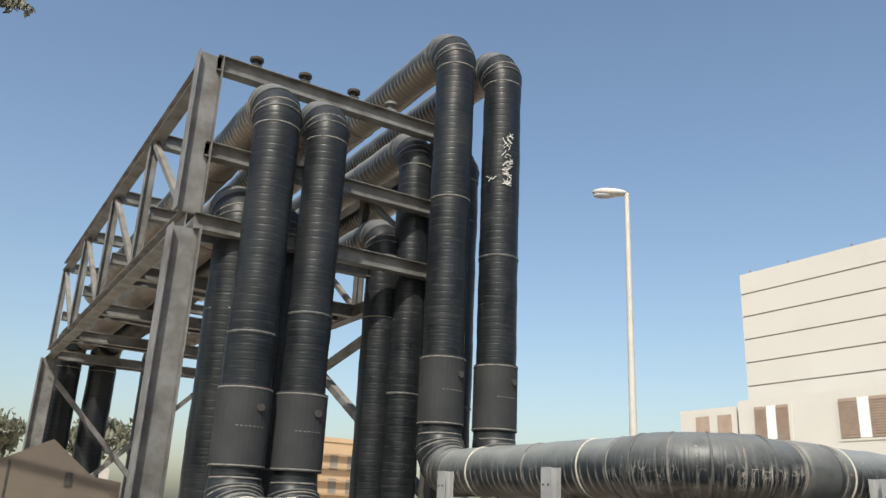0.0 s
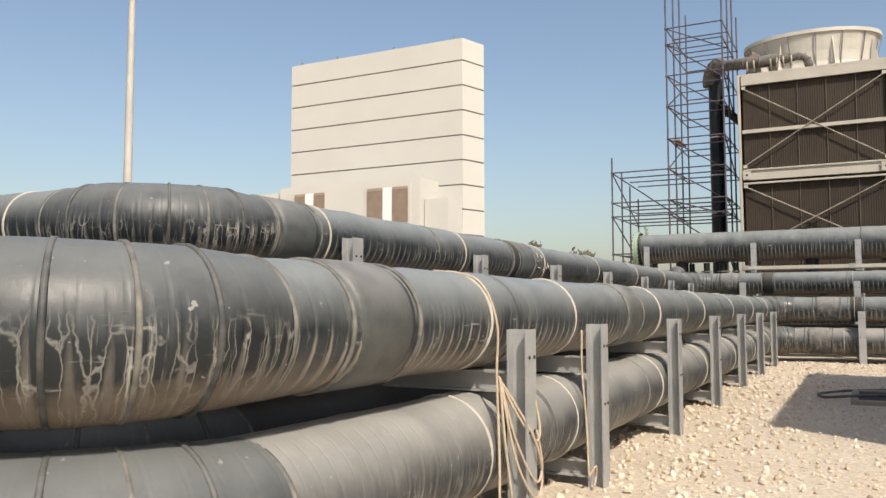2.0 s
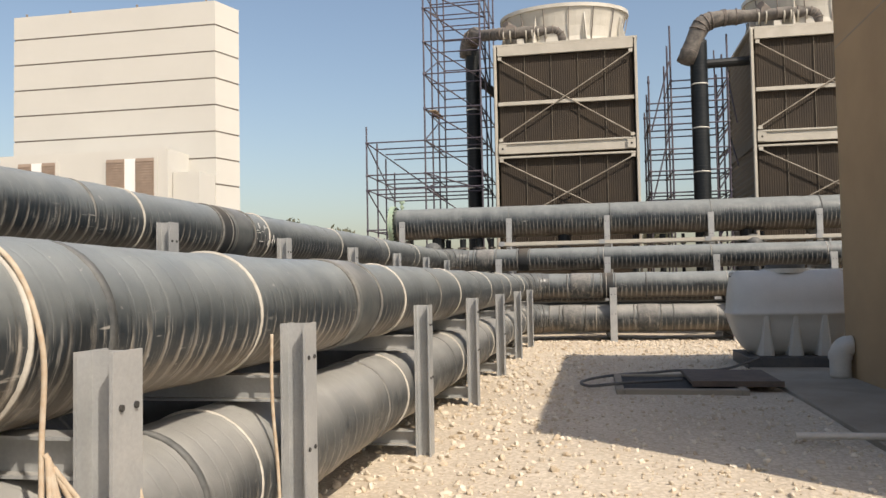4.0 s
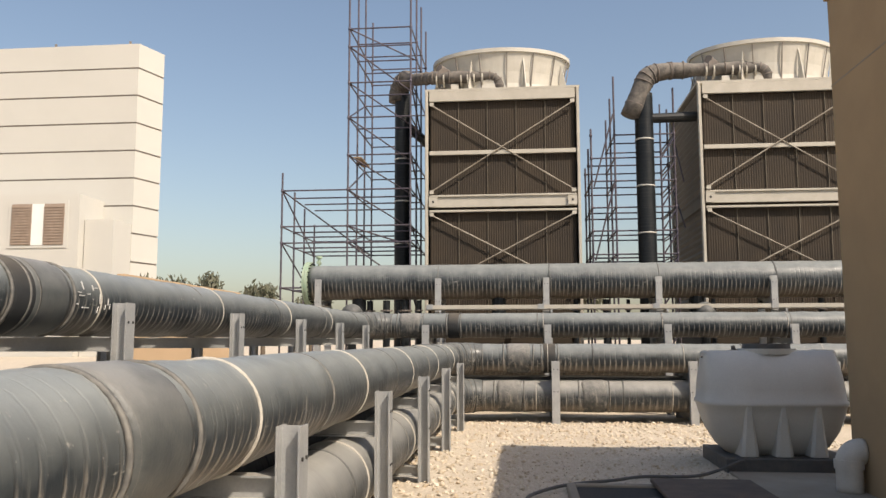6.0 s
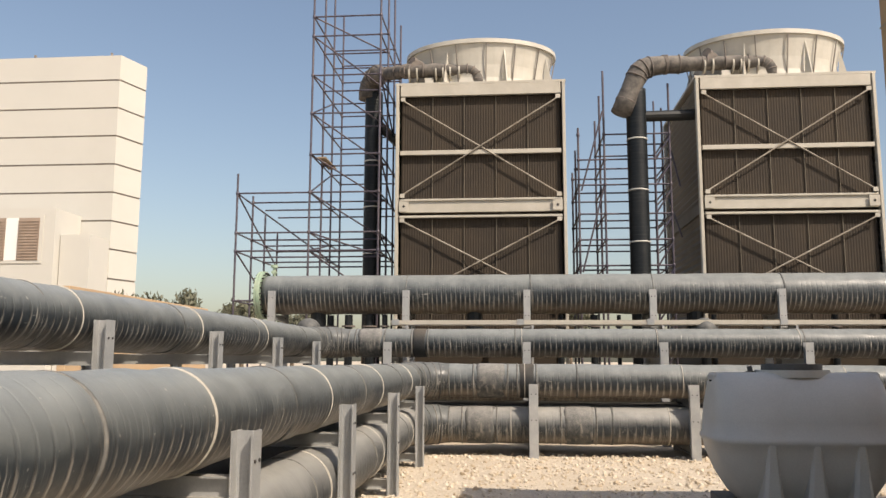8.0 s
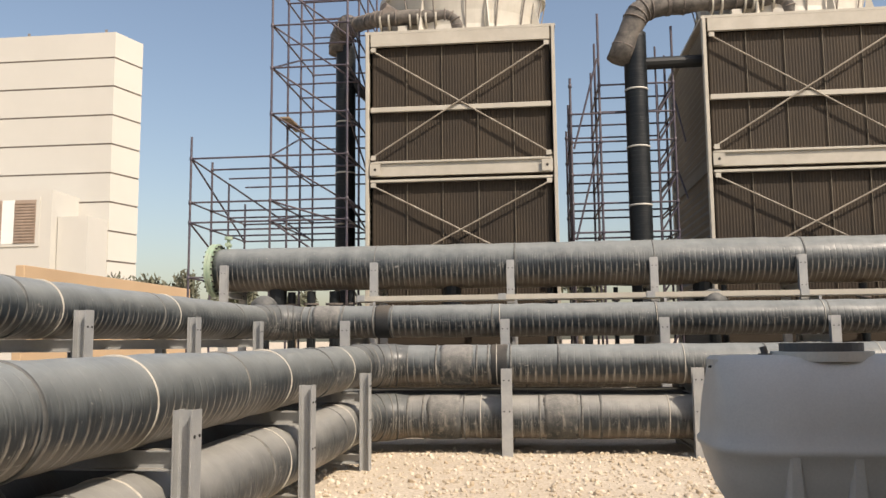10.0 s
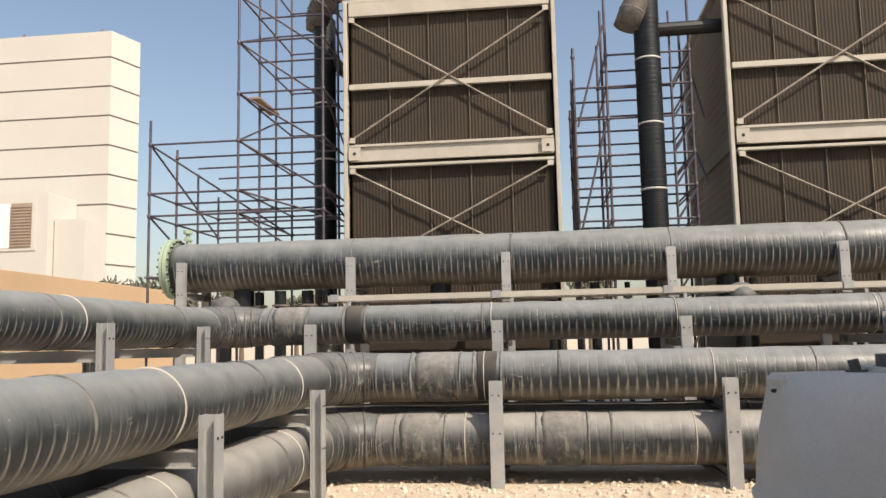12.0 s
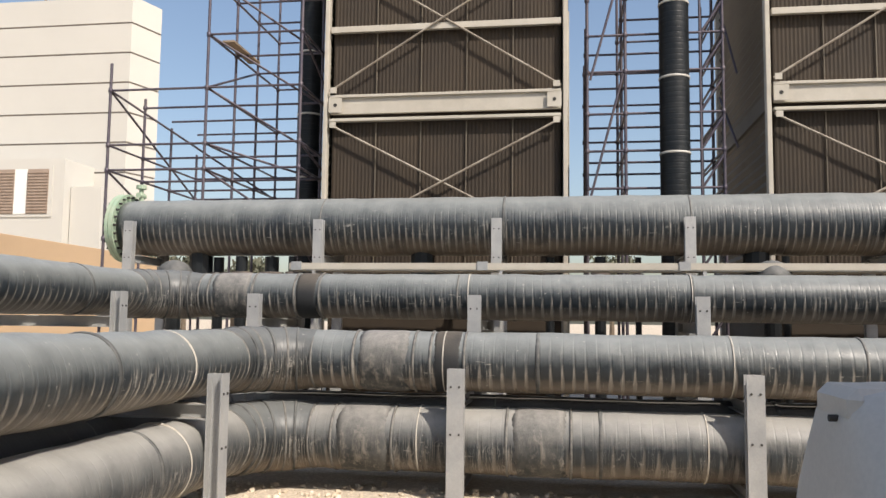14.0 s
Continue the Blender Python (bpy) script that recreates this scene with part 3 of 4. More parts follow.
def pump_hood(y):
    t = thing("valve_hood", "dusty grey domed valve cover under the header pipe", "valve", "valve covers")
    bm = bmesh.new()
    bmesh.ops.create_uvsphere(bm, u_segments=24, v_segments=12, radius=0.30, matrix=Matrix.Translation((28.4, y, 2.36)))
    for v in bm.verts:
        v.co.z = max(v.co.z, 2.3)
    rod(bm, (28.4, y, 2.2), (28.4, y, 2.32), 0.34, 24)
    part("hood", bm, M["seam"], t, smooth=True)
    part("stem", rod(bmesh.new(), (28.4, y, 0.0), (28.4, y, 2.22), 0.12), M["riser"], t)


for y in (6.2, -3.0):
    pump_hood(y)


def cable_tray():
    t = thing("cable_tray", "pale galvanised cable tray on brackets below the header", "cable tray")
    for z0, z1, x in ((2.48, 2.5, 28.35), (2.5, 2.6, 28.2), (2.5, 2.6, 28.6)):
        part("tray_side", boxed(x - 0.012 if z1 > 2.55 else 28.2, x + 0.012 if z1 > 2.55 else 28.6, END_Y, 4.2, z0, z1), M["tower_frame"], t)
    for y in W_POSTS[1:]:
        part("bracket", boxed(28.18, 28.72, y - 0.14, y - 0.09, 2.4, 2.478), M["galv"], t)
        part("coupler", boxed(28.17, 28.186, y + 0.08, y + 0.24, 2.49, 2.62), M["galv"], t)
        part("hanger", boxed(28.36, 28.42, y - 0.14, y - 0.09, 0, 2.4), M["galv"], t)


cable_tray()


def drain_stub(y, z0, z1, r, x):
    t = thing("drain_pipe", "thin dark drain pipe standing under the header", "pipe", "drain pipes")
    part("tube", rod(bmesh.new(), (x, y, z0), (x, y, z1), r, 12), M["riser"], t)
    part("flange", rod(bmesh.new(), (x, y, z1 - 0.3), (x, y, z1 - 0.26), r * 1.7, 14), M["rusty"], t)


for k, (y, x, r) in enumerate(((5.4, 29.2, 0.10), (4.9, 29.3, 0.12), (4.5, 29.2, 0.07), (5.9, 29.4, 0.09), (0.2, 29.4, 0.07), (-0.6, 29.3, 0.09), (-1.2, 29.4, 0.05), (-3.4, 29.2, 0.06), (-6.2, 29.3, 0.08))):
    drain_stub(y, 0.0, 2.78, r, x)

# ---- pipe bridge ----
def bridge():
    t = thing("pipe_bridge", "dusty steel lattice pipe bridge on tall H-columns", "pipe bridge")
    xl, xr, zb, zt = 2.75, 6.75, 5.02, 7.36
    ys = [10.8, 13.9, 17.1, 20.3, 23.6]
    for x in (xl, xr):
        for z, n in ((zb, "bottom_chord"), (zt, "top_chord")):
            part(n, section(bmesh.new(), (x, ys[0], z), (x, ys[-1], z), 0.2, 0.22), M["truss"], t)
        for y in ys:
            bm = bmesh.new()
            post_section(bm, x, y, zb + 0.11, zt - 0.11 if y > ys[0] else zt + 0.12, 0.24 if y == ys[0] else 0.15, 0.34 if y == ys[0] else 0.15, False)
            part("upright", bm, M["truss"], t)
        for a, b in zip(ys, ys[1:]):
            part("diagonal", bar(bmesh.new(), (x, a + 0.1, zb + 0.1), (x, b - 0.08, zt - 0.1), 0.09, 0.09), M["truss"], t)
    for y in ys:
        part("top_beam", section(bmesh.new(), (xl + 0.1, y, zt), (xr - 0.1, y, zt), 0.18, 0.24), M["truss"], t)
        for z in (zb, 6.05):
            part("cross_beam", section(bmesh.new(), (xl + 0.1, y, z), (xr - 0.1, y, z), 0.18, 0.22), M["truss"], t)
        part("saddle_beam", section(bmesh.new(), (xl + 0.1, y + 0.6, zb), (xr - 0.1, y + 0.6, zb), 0.15, 0.16), M["truss"], t)
    for y in (ys[0], ys[-1]):
        for x in (xl, xr):
            bm = bmesh.new()
            post_section(bm, x, y, -0.05, zb - 0.11, 0.30, 0.38, False, 0.02)
            part("column", bm, M["truss"], t)
            part("base_plate", boxed(x - 0.25, x + 0.25, y - 0.25, y + 0.25, -0.02, 0.03), M["truss"], t)
    y = ys[-1]
    part("brace", bar(bmesh.new(), (xl + 0.1, y, 4.5), (xr - 0.1, y, 0.6), 0.12, 0.12), M["truss"], t)
    part("brace", bar(bmesh.new(), (xl + 0.1, y + 0.14, 0.6), (xr - 0.1, y + 0.14, 4.5), 0.12, 0.12), M["truss"], t)
    for p, q in (((10.95, 4.9), (15.4, 4.1)), ((10.95, 1.7), (15.4, 4.1)), ((15.4, 4.05), (15.4, 4.92))):
        part("knee_brace", bar(bmesh.new(), (xr, *p), (xr, *q), 0.13, 0.13), M["truss"], t)
    for x in (3.4, 4.15, 4.95, 5.6):
        bm = rod(bmesh.new(), (x, ys[0], zt + 0.12), (x, ys[0], zt + 0.26), 0.03, 8)
        rod(bm, (x, ys[0], zt + 0.24), (x, ys[0], zt + 0.28), 0.1, 14)
        box(bm, x - 0.07, x + 0.07, ys[0] - 0.05, ys[0] + 0.05, zt + 0.12, zt + 0.18)
        part("clamp", bm, M["hole"] if x < 5.5 else M["truss"], t)


bridge()
# far end of the bridge: pipes drop to the ground
for x in (3.3, 4.2, 5.57):
    pipe("dark pipe dropping from the far end of the bridge", [(x, RISE_Y + 13.6, 5.57), (x, 24.4, 5.57), (x, 24.4, 0.0)], 0.36, 0.5, "riser", seams=3.0, gores=False)

# riser collars, test plugs and painted marks
for x, y in ((AX, RISE_Y), (AX + A_BACK, RISE_Y), (BX, RISE_Y), (BX + B_BACK, RISE_Y)):
    z0 = AZ if x < 5 else BZ
    t = thing("riser_wrap", "dark grey sealed jacket round the riser's foot", "pipe jacket", "riser jackets")
    bm = bmesh.new()
    r = AR if x < 5 else BR
    rod(bm, (x, y, z0 + 0.62), (x, y, z0 + 1.55), r + 0.022, 32)
    part("jacket", bm, M["jacket"], t)
    for z in (0.64, 1.52):
        hoop("pale", r + 0.02, (x, y, z0 + z), (0, 0, 1), t, "sealant_ring")
    part("plug", rod(bmesh.new(), (x + 0.10, y - r - 0.035, z0 + 1.3), (x + 0.10, y - r + 0.03, z0 + 1.3), 0.045, 12), M["hole"], t)
    for k in range(7):
        a = -math.pi / 2 + 0.16 * (k - 3)
        d = Vector((math.cos(a), math.sin(a), 0))
        q = Vector((x, y, z0 + 1.08)) + d * (r + 0.022)
        part("dash", bar(bmesh.new(), q - d.cross(Vector((0, 0, 1))) * 0.015, q + d.cross(Vector((0, 0, 1))) * 0.015, 0.006, 0.01), M["seam_pale"], t)


def scribble(cx, cy, r, z0, z1, ang, n, seed, name):
    rng = random.Random(seed)
    t = thing("painted_mark", "illegible white painted scribble on the pipe wrap", "marking", "painted marks")
    for k in range(n):
        a = radians(ang) + rng.uniform(-0.22, 0.22)
        z = rng.uniform(z0, z1)
        d = Vector((math.cos(a), math.sin(a), 0))
        q = Vector((cx, cy, z)) + d * (r + 0.006)
        s = d.cross(Vector((0, 0, 1)))
        w = s * rng.uniform(0.01, 0.05) + Vector((0, 0, rng.uniform(-0.05, 0.05)))
        part("stroke", bar(bmesh.new(), q - w, q + w, 0.007, 0.008), M["mark"], t)


scribble(BX + B_BACK, RISE_Y, BR, 6.3, 7.15, -105, 44, 3, "riser")
scribble(BX + B_BACK, RISE_Y, BR, 6.4, 6.5, -150, 3, 4, "riser")


chalk = thing("painted_mark", "illegible white chalk strokes on the pipe's flank", "marking", "painted marks")
rng = random.Random(8)
for k in range(14):
    a = rng.uniform(-0.3, 0.4)
    cxm = 13.55 + rng.uniform(-0.28, 0.28)
    q = Vector((cxm, BY - (BR + 0.006) * math.cos(a), BZ + (BR + 0.006) * math.sin(a)))
    w = Vector((rng.uniform(-0.05, 0.05), 0, 0)) if k % 2 else Vector((0, math.sin(a), math.cos(a))) * rng.uniform(0.02, 0.045)
    part("stroke", bar(bmesh.new(), q - w, q + w + Vector((0.004, 0, 0)), 0.007, 0.007), M["mark"], chalk)


# ---- ropes ----
def hang(pts, r=0.0085):
    cs = [Vector(p) for p in pts]
    out = []
    for i in range(len(cs) - 1):
        p0, p1, p2, p3 = cs[max(i - 1, 0)], cs[i], cs[i + 1], cs[min(i + 2, len(cs) - 1)]
        for k in range(8):
            s = k / 8
            out.append(0.5 * ((2 * p1) + (p2 - p0) * s + (2 * p0 - 5 * p1 + 4 * p2 - p3) * s * s + (3 * p1 - p0 - 3 * p2 + p3) * s ** 3))
    out.append(cs[-1])
    return tube("rope_strand", out, r, M["rope"], 8)


rope = thing("tie_rope", "loose tan rope looped over the pipe and post", "rope")
x = A_POSTS[0] - 0.02
loops = [
    [(x - 0.2, AY + 0.1, AZ + 0.31), (x - 0.2, AY - 0.2, AZ + 0.25), (x - 0.19, AY - 0.325, AZ), (x - 0.18, 2.93, 0.98), (x - 0.24, 2.89, 0.5), (x - 0.32, 2.86, 0.02)],
    [(x - 0.18, 2.92, 0.98), (x - 0.1, 2.84, 0.76), (x + 0.04, 2.77, 0.58), (x + 0.10, 2.765, 0.66), (x + 0.085, 2.80, 0.86)],
    [(x - 0.18, 2.91, 0.97), (x - 0.13, 2.83, 0.6), (x + 0.02, 2.765, 0.34), (x + 0.12, 2.76, 0.42), (x + 0.06, 2.77, 0.64)],
    [(x - 0.18, 2.91, 0.97), (x - 0.16, 2.82, 0.5), (x - 0.01, 2.76, 0.25), (x + 0.12, 2.76, 0.34), (x + 0.0, 2.765, 0.6), (x - 0.17, 2.9, 0.94)],
    [(x - 0.18, 2.91, 0.97), (x - 0.2, 2.87, 0.6), (x - 0.15, 2.84, 0.2), (x - 0.12, 2.83, 0.02)],
]
for l in loops:
    shared("rope_strand", hang(l), rope, Matrix())
rope2 = thing("hanging_strap", "loose cream strap hanging beside a post", "strap", "loose straps")
x = A_POSTS[1]
for l in ([(x - 0.16, AY - 0.325, AZ - 0.1), (x - 0.15, 2.93, 0.9), (x - 0.15, 2.9, 0.5), (x - 0.2, 2.87, 0.1)], [(x - 0.2, 2.87, 0.1), (x - 0.15, 2.83, 0.17), (x - 0.12, 2.84, 0.08), (x - 0.2, 2.83, 0.03)]):
    shared("strap_strand", hang(l, 0.009), rope2, Matrix())


# ---- cooling towers ----
def tower(y1, y0):
    t = thing("cooling_tower", "tall cream-framed cooling tower with dark brown ribbed infill", "cooling tower", "cooling towers")
    x0, x1, zt = 30.78, 35.3, 9.17
    part("casing", boxed(x0 + 0.16, x1 - 0.05, y0 + 0.08, y1 - 0.08, 0.4, zt - 0.1), M["tower_fill"], t, "dark brown inner casing")
    tiers = ((5.97, 8.86), (2.35, 5.47), (0.0, 2.1))
    cols = 5
    for za, zb in tiers[:2]:
        for k in range(cols):
            a = y0 + 0.1 + (y1 - y0 - 0.2) * k / cols
            b = y0 + 0.1 + (y1 - y0 - 0.2) * (k + 1) / cols
            bm = bmesh.new()
            ribs = 24
            lo, hi = [], []
            for i in range(ribs + 1):
                yy = a + 0.012 + (b - a - 0.024) * i / ribs
                xx = x0 + (0.09 if i % 2 else 0.099)
                lo.append(bm.verts.new((xx, yy, za + 0.02)))
                hi.append(bm.verts.new((xx, yy, zb - 0.02)))
            for i in range(ribs):
                bm.faces.new((lo[i], hi[i], hi[i + 1], lo[i + 1]))
            part("infill_panel", bm, M["tower_fill"], t)
            if k:
                part("panel_joint", boxed(x0 + 0.055, x0 + 0.07, a - 0.01, a + 0.01, za, zb), M["tower_side"], t)
    for y in (y0, y1):
        part("corner_post", boxed(x0 - 0.06, x0 + 0.1, y - 0.04, y + 0.045, 0, zt + 0.02, bevel=0.01), M["tower_frame"], t)
        part("corner_post", boxed(x1 - 0.1, x1 + 0.06, y - 0.08, y + 0.08, 0, zt + 0.02, bevel=0.01), M["tower_frame"], t)
        s = 1 if y == y1 else -1
        bm = bmesh.new()
        n = 72
        rows = []
        for i in range(n + 1):
            zz = 2.2 + (zt - 2.3) * i / n
            yy = y + s * (0.03 if i % 2 else -0.02) - s * 0.02
            rows.append([bm.verts.new((xx, yy, zz)) for xx in (x0 + 0.1, x1 - 0.1)])
        for a, b in zip(rows, rows[1:]):
            bm.faces.new((a[0], a[1], b[1], b[0]))
        part("side_sheet", bm, M["tower_side"], t, "brown corrugated side sheeting")
        part("side_rail", boxed(x0 + 0.1, x1 - 0.1, y - 0.05, y + 0.05, 5.5, 5.8), M["tower_side"], t)
    w0, w1 = y0 + 0.08, y1 - 0.08
    for za, zb, d in ((8.86, 9.17, 0.05), (5.62, 5.97, 0.02), (5.47, 5.53, 0.07), (5.93, 5.985, 0.07), (7.21, 7.33, 0.04), (2.1, 2.35, 0.04)):
        part("front_beam", boxed(x0 - d, x0 + 0.05 - 0.001 * d, w0, w1, za, zb, bevel=0.006), M["tower_frame"], t)
    for za, zb in ((6.05, 8.78), (3.15, 5.42)):
        for a, b in ((w0, w1), (w1, w0)):
            dx = 0.0 if a < b else 0.03
            part("cross_brace", rod(bmesh.new(), (x0 - 0.05 - dx, a, za), (x0 - 0.05 - dx, b, zb), 0.021, 10), M["brace_rod"], t)
        for y in (w0 + 0.08, w1 - 0.08):
            for z in (za + 0.02, zb - 0.02):
                part("gusset", boxed(x0 - 0.1, x0 - 0.085, y - 0.06, y + 0.06, z - 0.055, z + 0.055), M["tower_frame"], t)
    for y in (w0 + 0.12, w1 - 0.12):
        part("lug", boxed(x0 - 0.09, x0 - 0.075, y - 0.13, y + 0.13, 5.64, 5.92), M["tower_frame"], t)
        part("lug_hole", rod(bmesh.new(), (x0 - 0.096, y, 5.78), (x0 - 0.088, y, 5.78), 0.035), M["hole"], t)
    part("deck", boxed(x0 - 0.05, x1 + 0.05, y0 - 0.06, y1 + 0.06, 9.172, 9.24), M["tower_frame"], t)
    # fan stack, oval in plan
    cx, cy = 32.35, (y0 + y1) / 2 + 0.04
    sx = 0.72

    def ray(a):
        return Vector((sx * math.cos(a), math.sin(a), 0))

    prof = [(1.98, 9.24), (1.94, 9.45), (1.97, 9.8), (2.05, 10.15), (2.12, 10.38), (2.19, 10.38), (2.19, 10.5), (2.08, 10.5), (1.98, 10.1), (1.89, 9.8), (1.88, 9.3)]
    bm = bmesh.new()
    n = 56
    rings = [[bm.verts.new((cx + r * sx * math.cos(2 * math.pi * k / n), cy + r * math.sin(2 * math.pi * k / n), z)) for k in range(n)] for r, z in prof]
    for a, b in zip(rings, rings[1:]):
        for k in range(n):
            bm.faces.new((a[k], a[(k + 1) % n], b[(k + 1) % n], b[k]))
    part("fan_cowl", bm, M["fan"], t, "cream flared fibreglass fan stack")
    for k in range(16):
        a = 2 * math.pi * k / 16 + 0.1
        d = ray(a)
        c = Vector((cx, cy, 0))
        bm = bmesh.new()
        bar(bm, c + d * 1.95 + Vector((0, 0, 9.3)), c + d * 2.17 + Vector((0, 0, 10.35)), 0.03, 0.03)
        part("stack_rib", bm, M["joint"], t)
    for k in range(8):
        a = 2 * math.pi * k / 8 + 0.35
        d = ray(a)
        s = Vector((-d.y, d.x, 0)) * 0.02
        c = Vector((cx, cy, 0))
        bm = bmesh.new()
        tri = [c + d * 1.98 + Vector((0, 0, 9.25)), c + d * 2.30 + Vector((0, 0, 9.25)), c + d * 2.08 + Vector((0, 0, 10.2))]
        va, vb = [bm.verts.new(p - s) for p in tri], [bm.verts.new(p + s) for p in tri]
        bm.faces.new(va), bm.faces.new(vb[::-1])
        for i in range(3):
            bm.faces.new((va[i], vb[i], vb[(i + 1) % 3], va[(i + 1) % 3]))
        part("stack_fin", bm, M["fan"], t)
    # feed pipe: riser beside the tower, over the edge and down into the deck
    first = y1 > 0
    yr, xr = (y1 + 1.06, 33.0) if first else (y1 + 1.56, 31.1)
    f = thing("feed_pipe", "black riser with silver clamps bending into the tower top", "pipe", "tower feed pipes")
    rise, _ = route([(xr, yr, 0.0), (xr, yr, 9.75 if first else 9.0)], 0.4)
    shared("riser", tube("riser", rise, 0.27, M["riser"], 24), f, Matrix())
    if first:
        over, _ = route([(xr, yr + 0.16, 9.55), (xr, yr + 0.14, 10.28), (31.1, y1 - 0.2, 9.72), (31.1, y1 - 2.2, 9.70), (31.1, y1 - 2.2, 9.2)], [0.42, 0.3, 0.3], 0.3)
        fat = [0.31 if p.x > 32.4 else 0.19 for p in over]
    else:
        over, _ = route([(xr - 0.12, y1 + 1.98, 8.3), (xr - 0.12, y1 + 1.45, 9.56), (31.1, y1 + 0.75, 9.70), (31.1, y1 - 2.05, 9.70), (31.1, y1 - 2.05, 9.2)], [0.5, 0.5, 0.3], 0.3)
        fat = [0.28 if p.y > y1 + 0.9 else 0.25 if p.y > y1 + 0.3 else 0.19 for p in over]
    shared("overhead_bend", tube("overhead_bend", over, fat, M["jacket_grey"], 20, 0.035), f, Matrix())
    for q, way, r in list(zip(over, tangents(over), fat))[1:-1:2]:
        shared("mitre_band", hoop_mesh("mitre_band", r, 0.02, 0.05, M["rusty"], 20), f, facing(q, way))
    bm = rod(bmesh.new(), (31.1, y1 - 0.5, 9.66), (31.1, y1 - 0.42, 10.05), 0.07)
    rod(bm, (31.0, y1 - 0.35, 9.98), (31.3, y1 - 0.6, 9.9), 0.13)
    rod(bm, (30.95, y1 - 0.5, 9.8), (31.25, y1 - 0.42, 9.8), 0.17)
    part("valve", bm, M["rusty"], f, "rusty valve with gear head")
    for yy in (0.0, 0.22, 0.75, 0.95, 1.15, 1.4):
        part("flange", rod(bmesh.new(), (31.1, y1 - yy - 0.3, 9.62), (31.1, y1 - yy - 0.26, 9.62), 0.22, 20), M["tower_frame"], f)
    part("pedestal", boxed(30.98, 31.22, y1 - 0.95, y1 - 0.72, 9.24, 9.46), M["fan"], f)
    for z in (2.0, 3.4, 4.8, 6.2, 7.6):
        hoop("clamp", 0.27, (xr, yr, z), (0, 0, 1), f, "clamp")
    part("side_stub", rod(bmesh.new(), (xr, yr, 8.9 if first else 8.25), (xr + 0.1, y1, 7.9 if first else 8.3), 0.15), M["riser"], f)


tower(4.47, -0.05)
tower(-3.58, -8.1)
tower(-11.6, -16.1)

# ---- scaffolds ----
unit = bmesh.new()
rod(unit, (0, 0, -0.5), (0, 0, 0.5), 1.0, 8)
TUBE = mesh_of(unit, "scaffold_tube", M["scaffold"], True)


def scaffold(label, xs, ys, tops, levels, extra):
    t = thing("scaffold", label, "scaffold", "scaffolds")

    def stick(a, b, r=0.024, n="tube"):
        m, length = between(a, b)
        shared(n, TUBE, t, m @ Matrix.Diagonal((r, r, length, 1)))

    for i, y in enumerate(ys):
        for j, x in enumerate(xs):
            top = tops[i] - 0.35 * j
            stick((x, y, 0), (x, y, top), 0.03, "standard")
            for z in levels:
                if z < top:
                    stick((x, y, z - 0.04), (x, y, z + 0.04), 0.045, "coupler")
    for z in levels:
        for i, y in enumerate(ys):
            for a, b in zip(xs, xs[1:]):
                if z < tops[i] - 0.9:
                    stick((a, y, z), (b, y, z), 0.024, "transom")
        for a, b, k in zip(ys, ys[1:], range(len(ys))):
            if z < min(tops[k], tops[k + 1]) - 0.5:
                for x in xs:
                    stick((x, a, z), (x, b, z), 0.024, "ledger")
    for a, b in extra:
        stick(a, b, 0.024, "brace")
    return t


LV = [1.2, 2.25, 3.25, 4.6, 5.1, 6.2, 7.26, 8.42, 9.51, 10.65, 11.22]
ex = []
for k in range(2, 10):
    ex.append(((30.66, 6.85, LV[k]), (33.2, 6.85, LV[k + 1])) if k % 2 else ((30.66, 4.95, LV[k]), (33.2, 4.95, LV[k - 1])))
    ex.append(((30.66, 6.85, LV[k + 1]), (32.0, 5.0, LV[k])))
ex += [((30.66, 8.87, 6.2), (34.2, 6.85, 4.6)), ((30.66, 8.87, 4.6), (34.2, 8.87, 3.25)), ((30.66, 8.87, 6.2), (34.5, 8.87, 4.6))]
sc = scaffold("tall dull steel tube scaffold beside the cooling tower", [30.66, 32.0, 33.2, 34.5], [8.87, 6.85, 4.95], [6.75, 14.0, 13.6], LV, ex)
part("board", boxed(31.2, 32.6, 6.56, 6.81, 7.29, 7.33), M["timber"], sc, "weathered timber board")
ex = [((31.0, -0.5, 4.0), (31.0, -1.1, 6.3)), ((31.0, -0.5, 6.2), (31.0, -1.1, 8.40)), ((31.5, -3.2, 5.0), (33.2, -3.2, 6.4)), ((31.5, -3.2, 6.4), (33.2, -3.2, 8.4)), ((31.2, -2.5, 0.0), (31.2, -2.5, 8.7))]
ex += [((31.2, -2.5, 1.3 + 0.72 * k), (31.2, -2.92, 1.95 + 0.72 * k)) for k in range(9)]
ex += [((31.2, -2.92, 1.95 + 0.72 * k), (33.6, -2.92, 1.95 + 0.72 * k)) for k in range(9)]
scaffold("narrow dull steel tube scaffold between the towers", [31.2, 32.3, 33.6], [-0.45, -1.15, -2.9], [8.0, 9.6, 9.2], [1.2, 2.3, 3.4, 4.2, 4.9, 5.6, 6.4, 7.1, 7.8], ex)


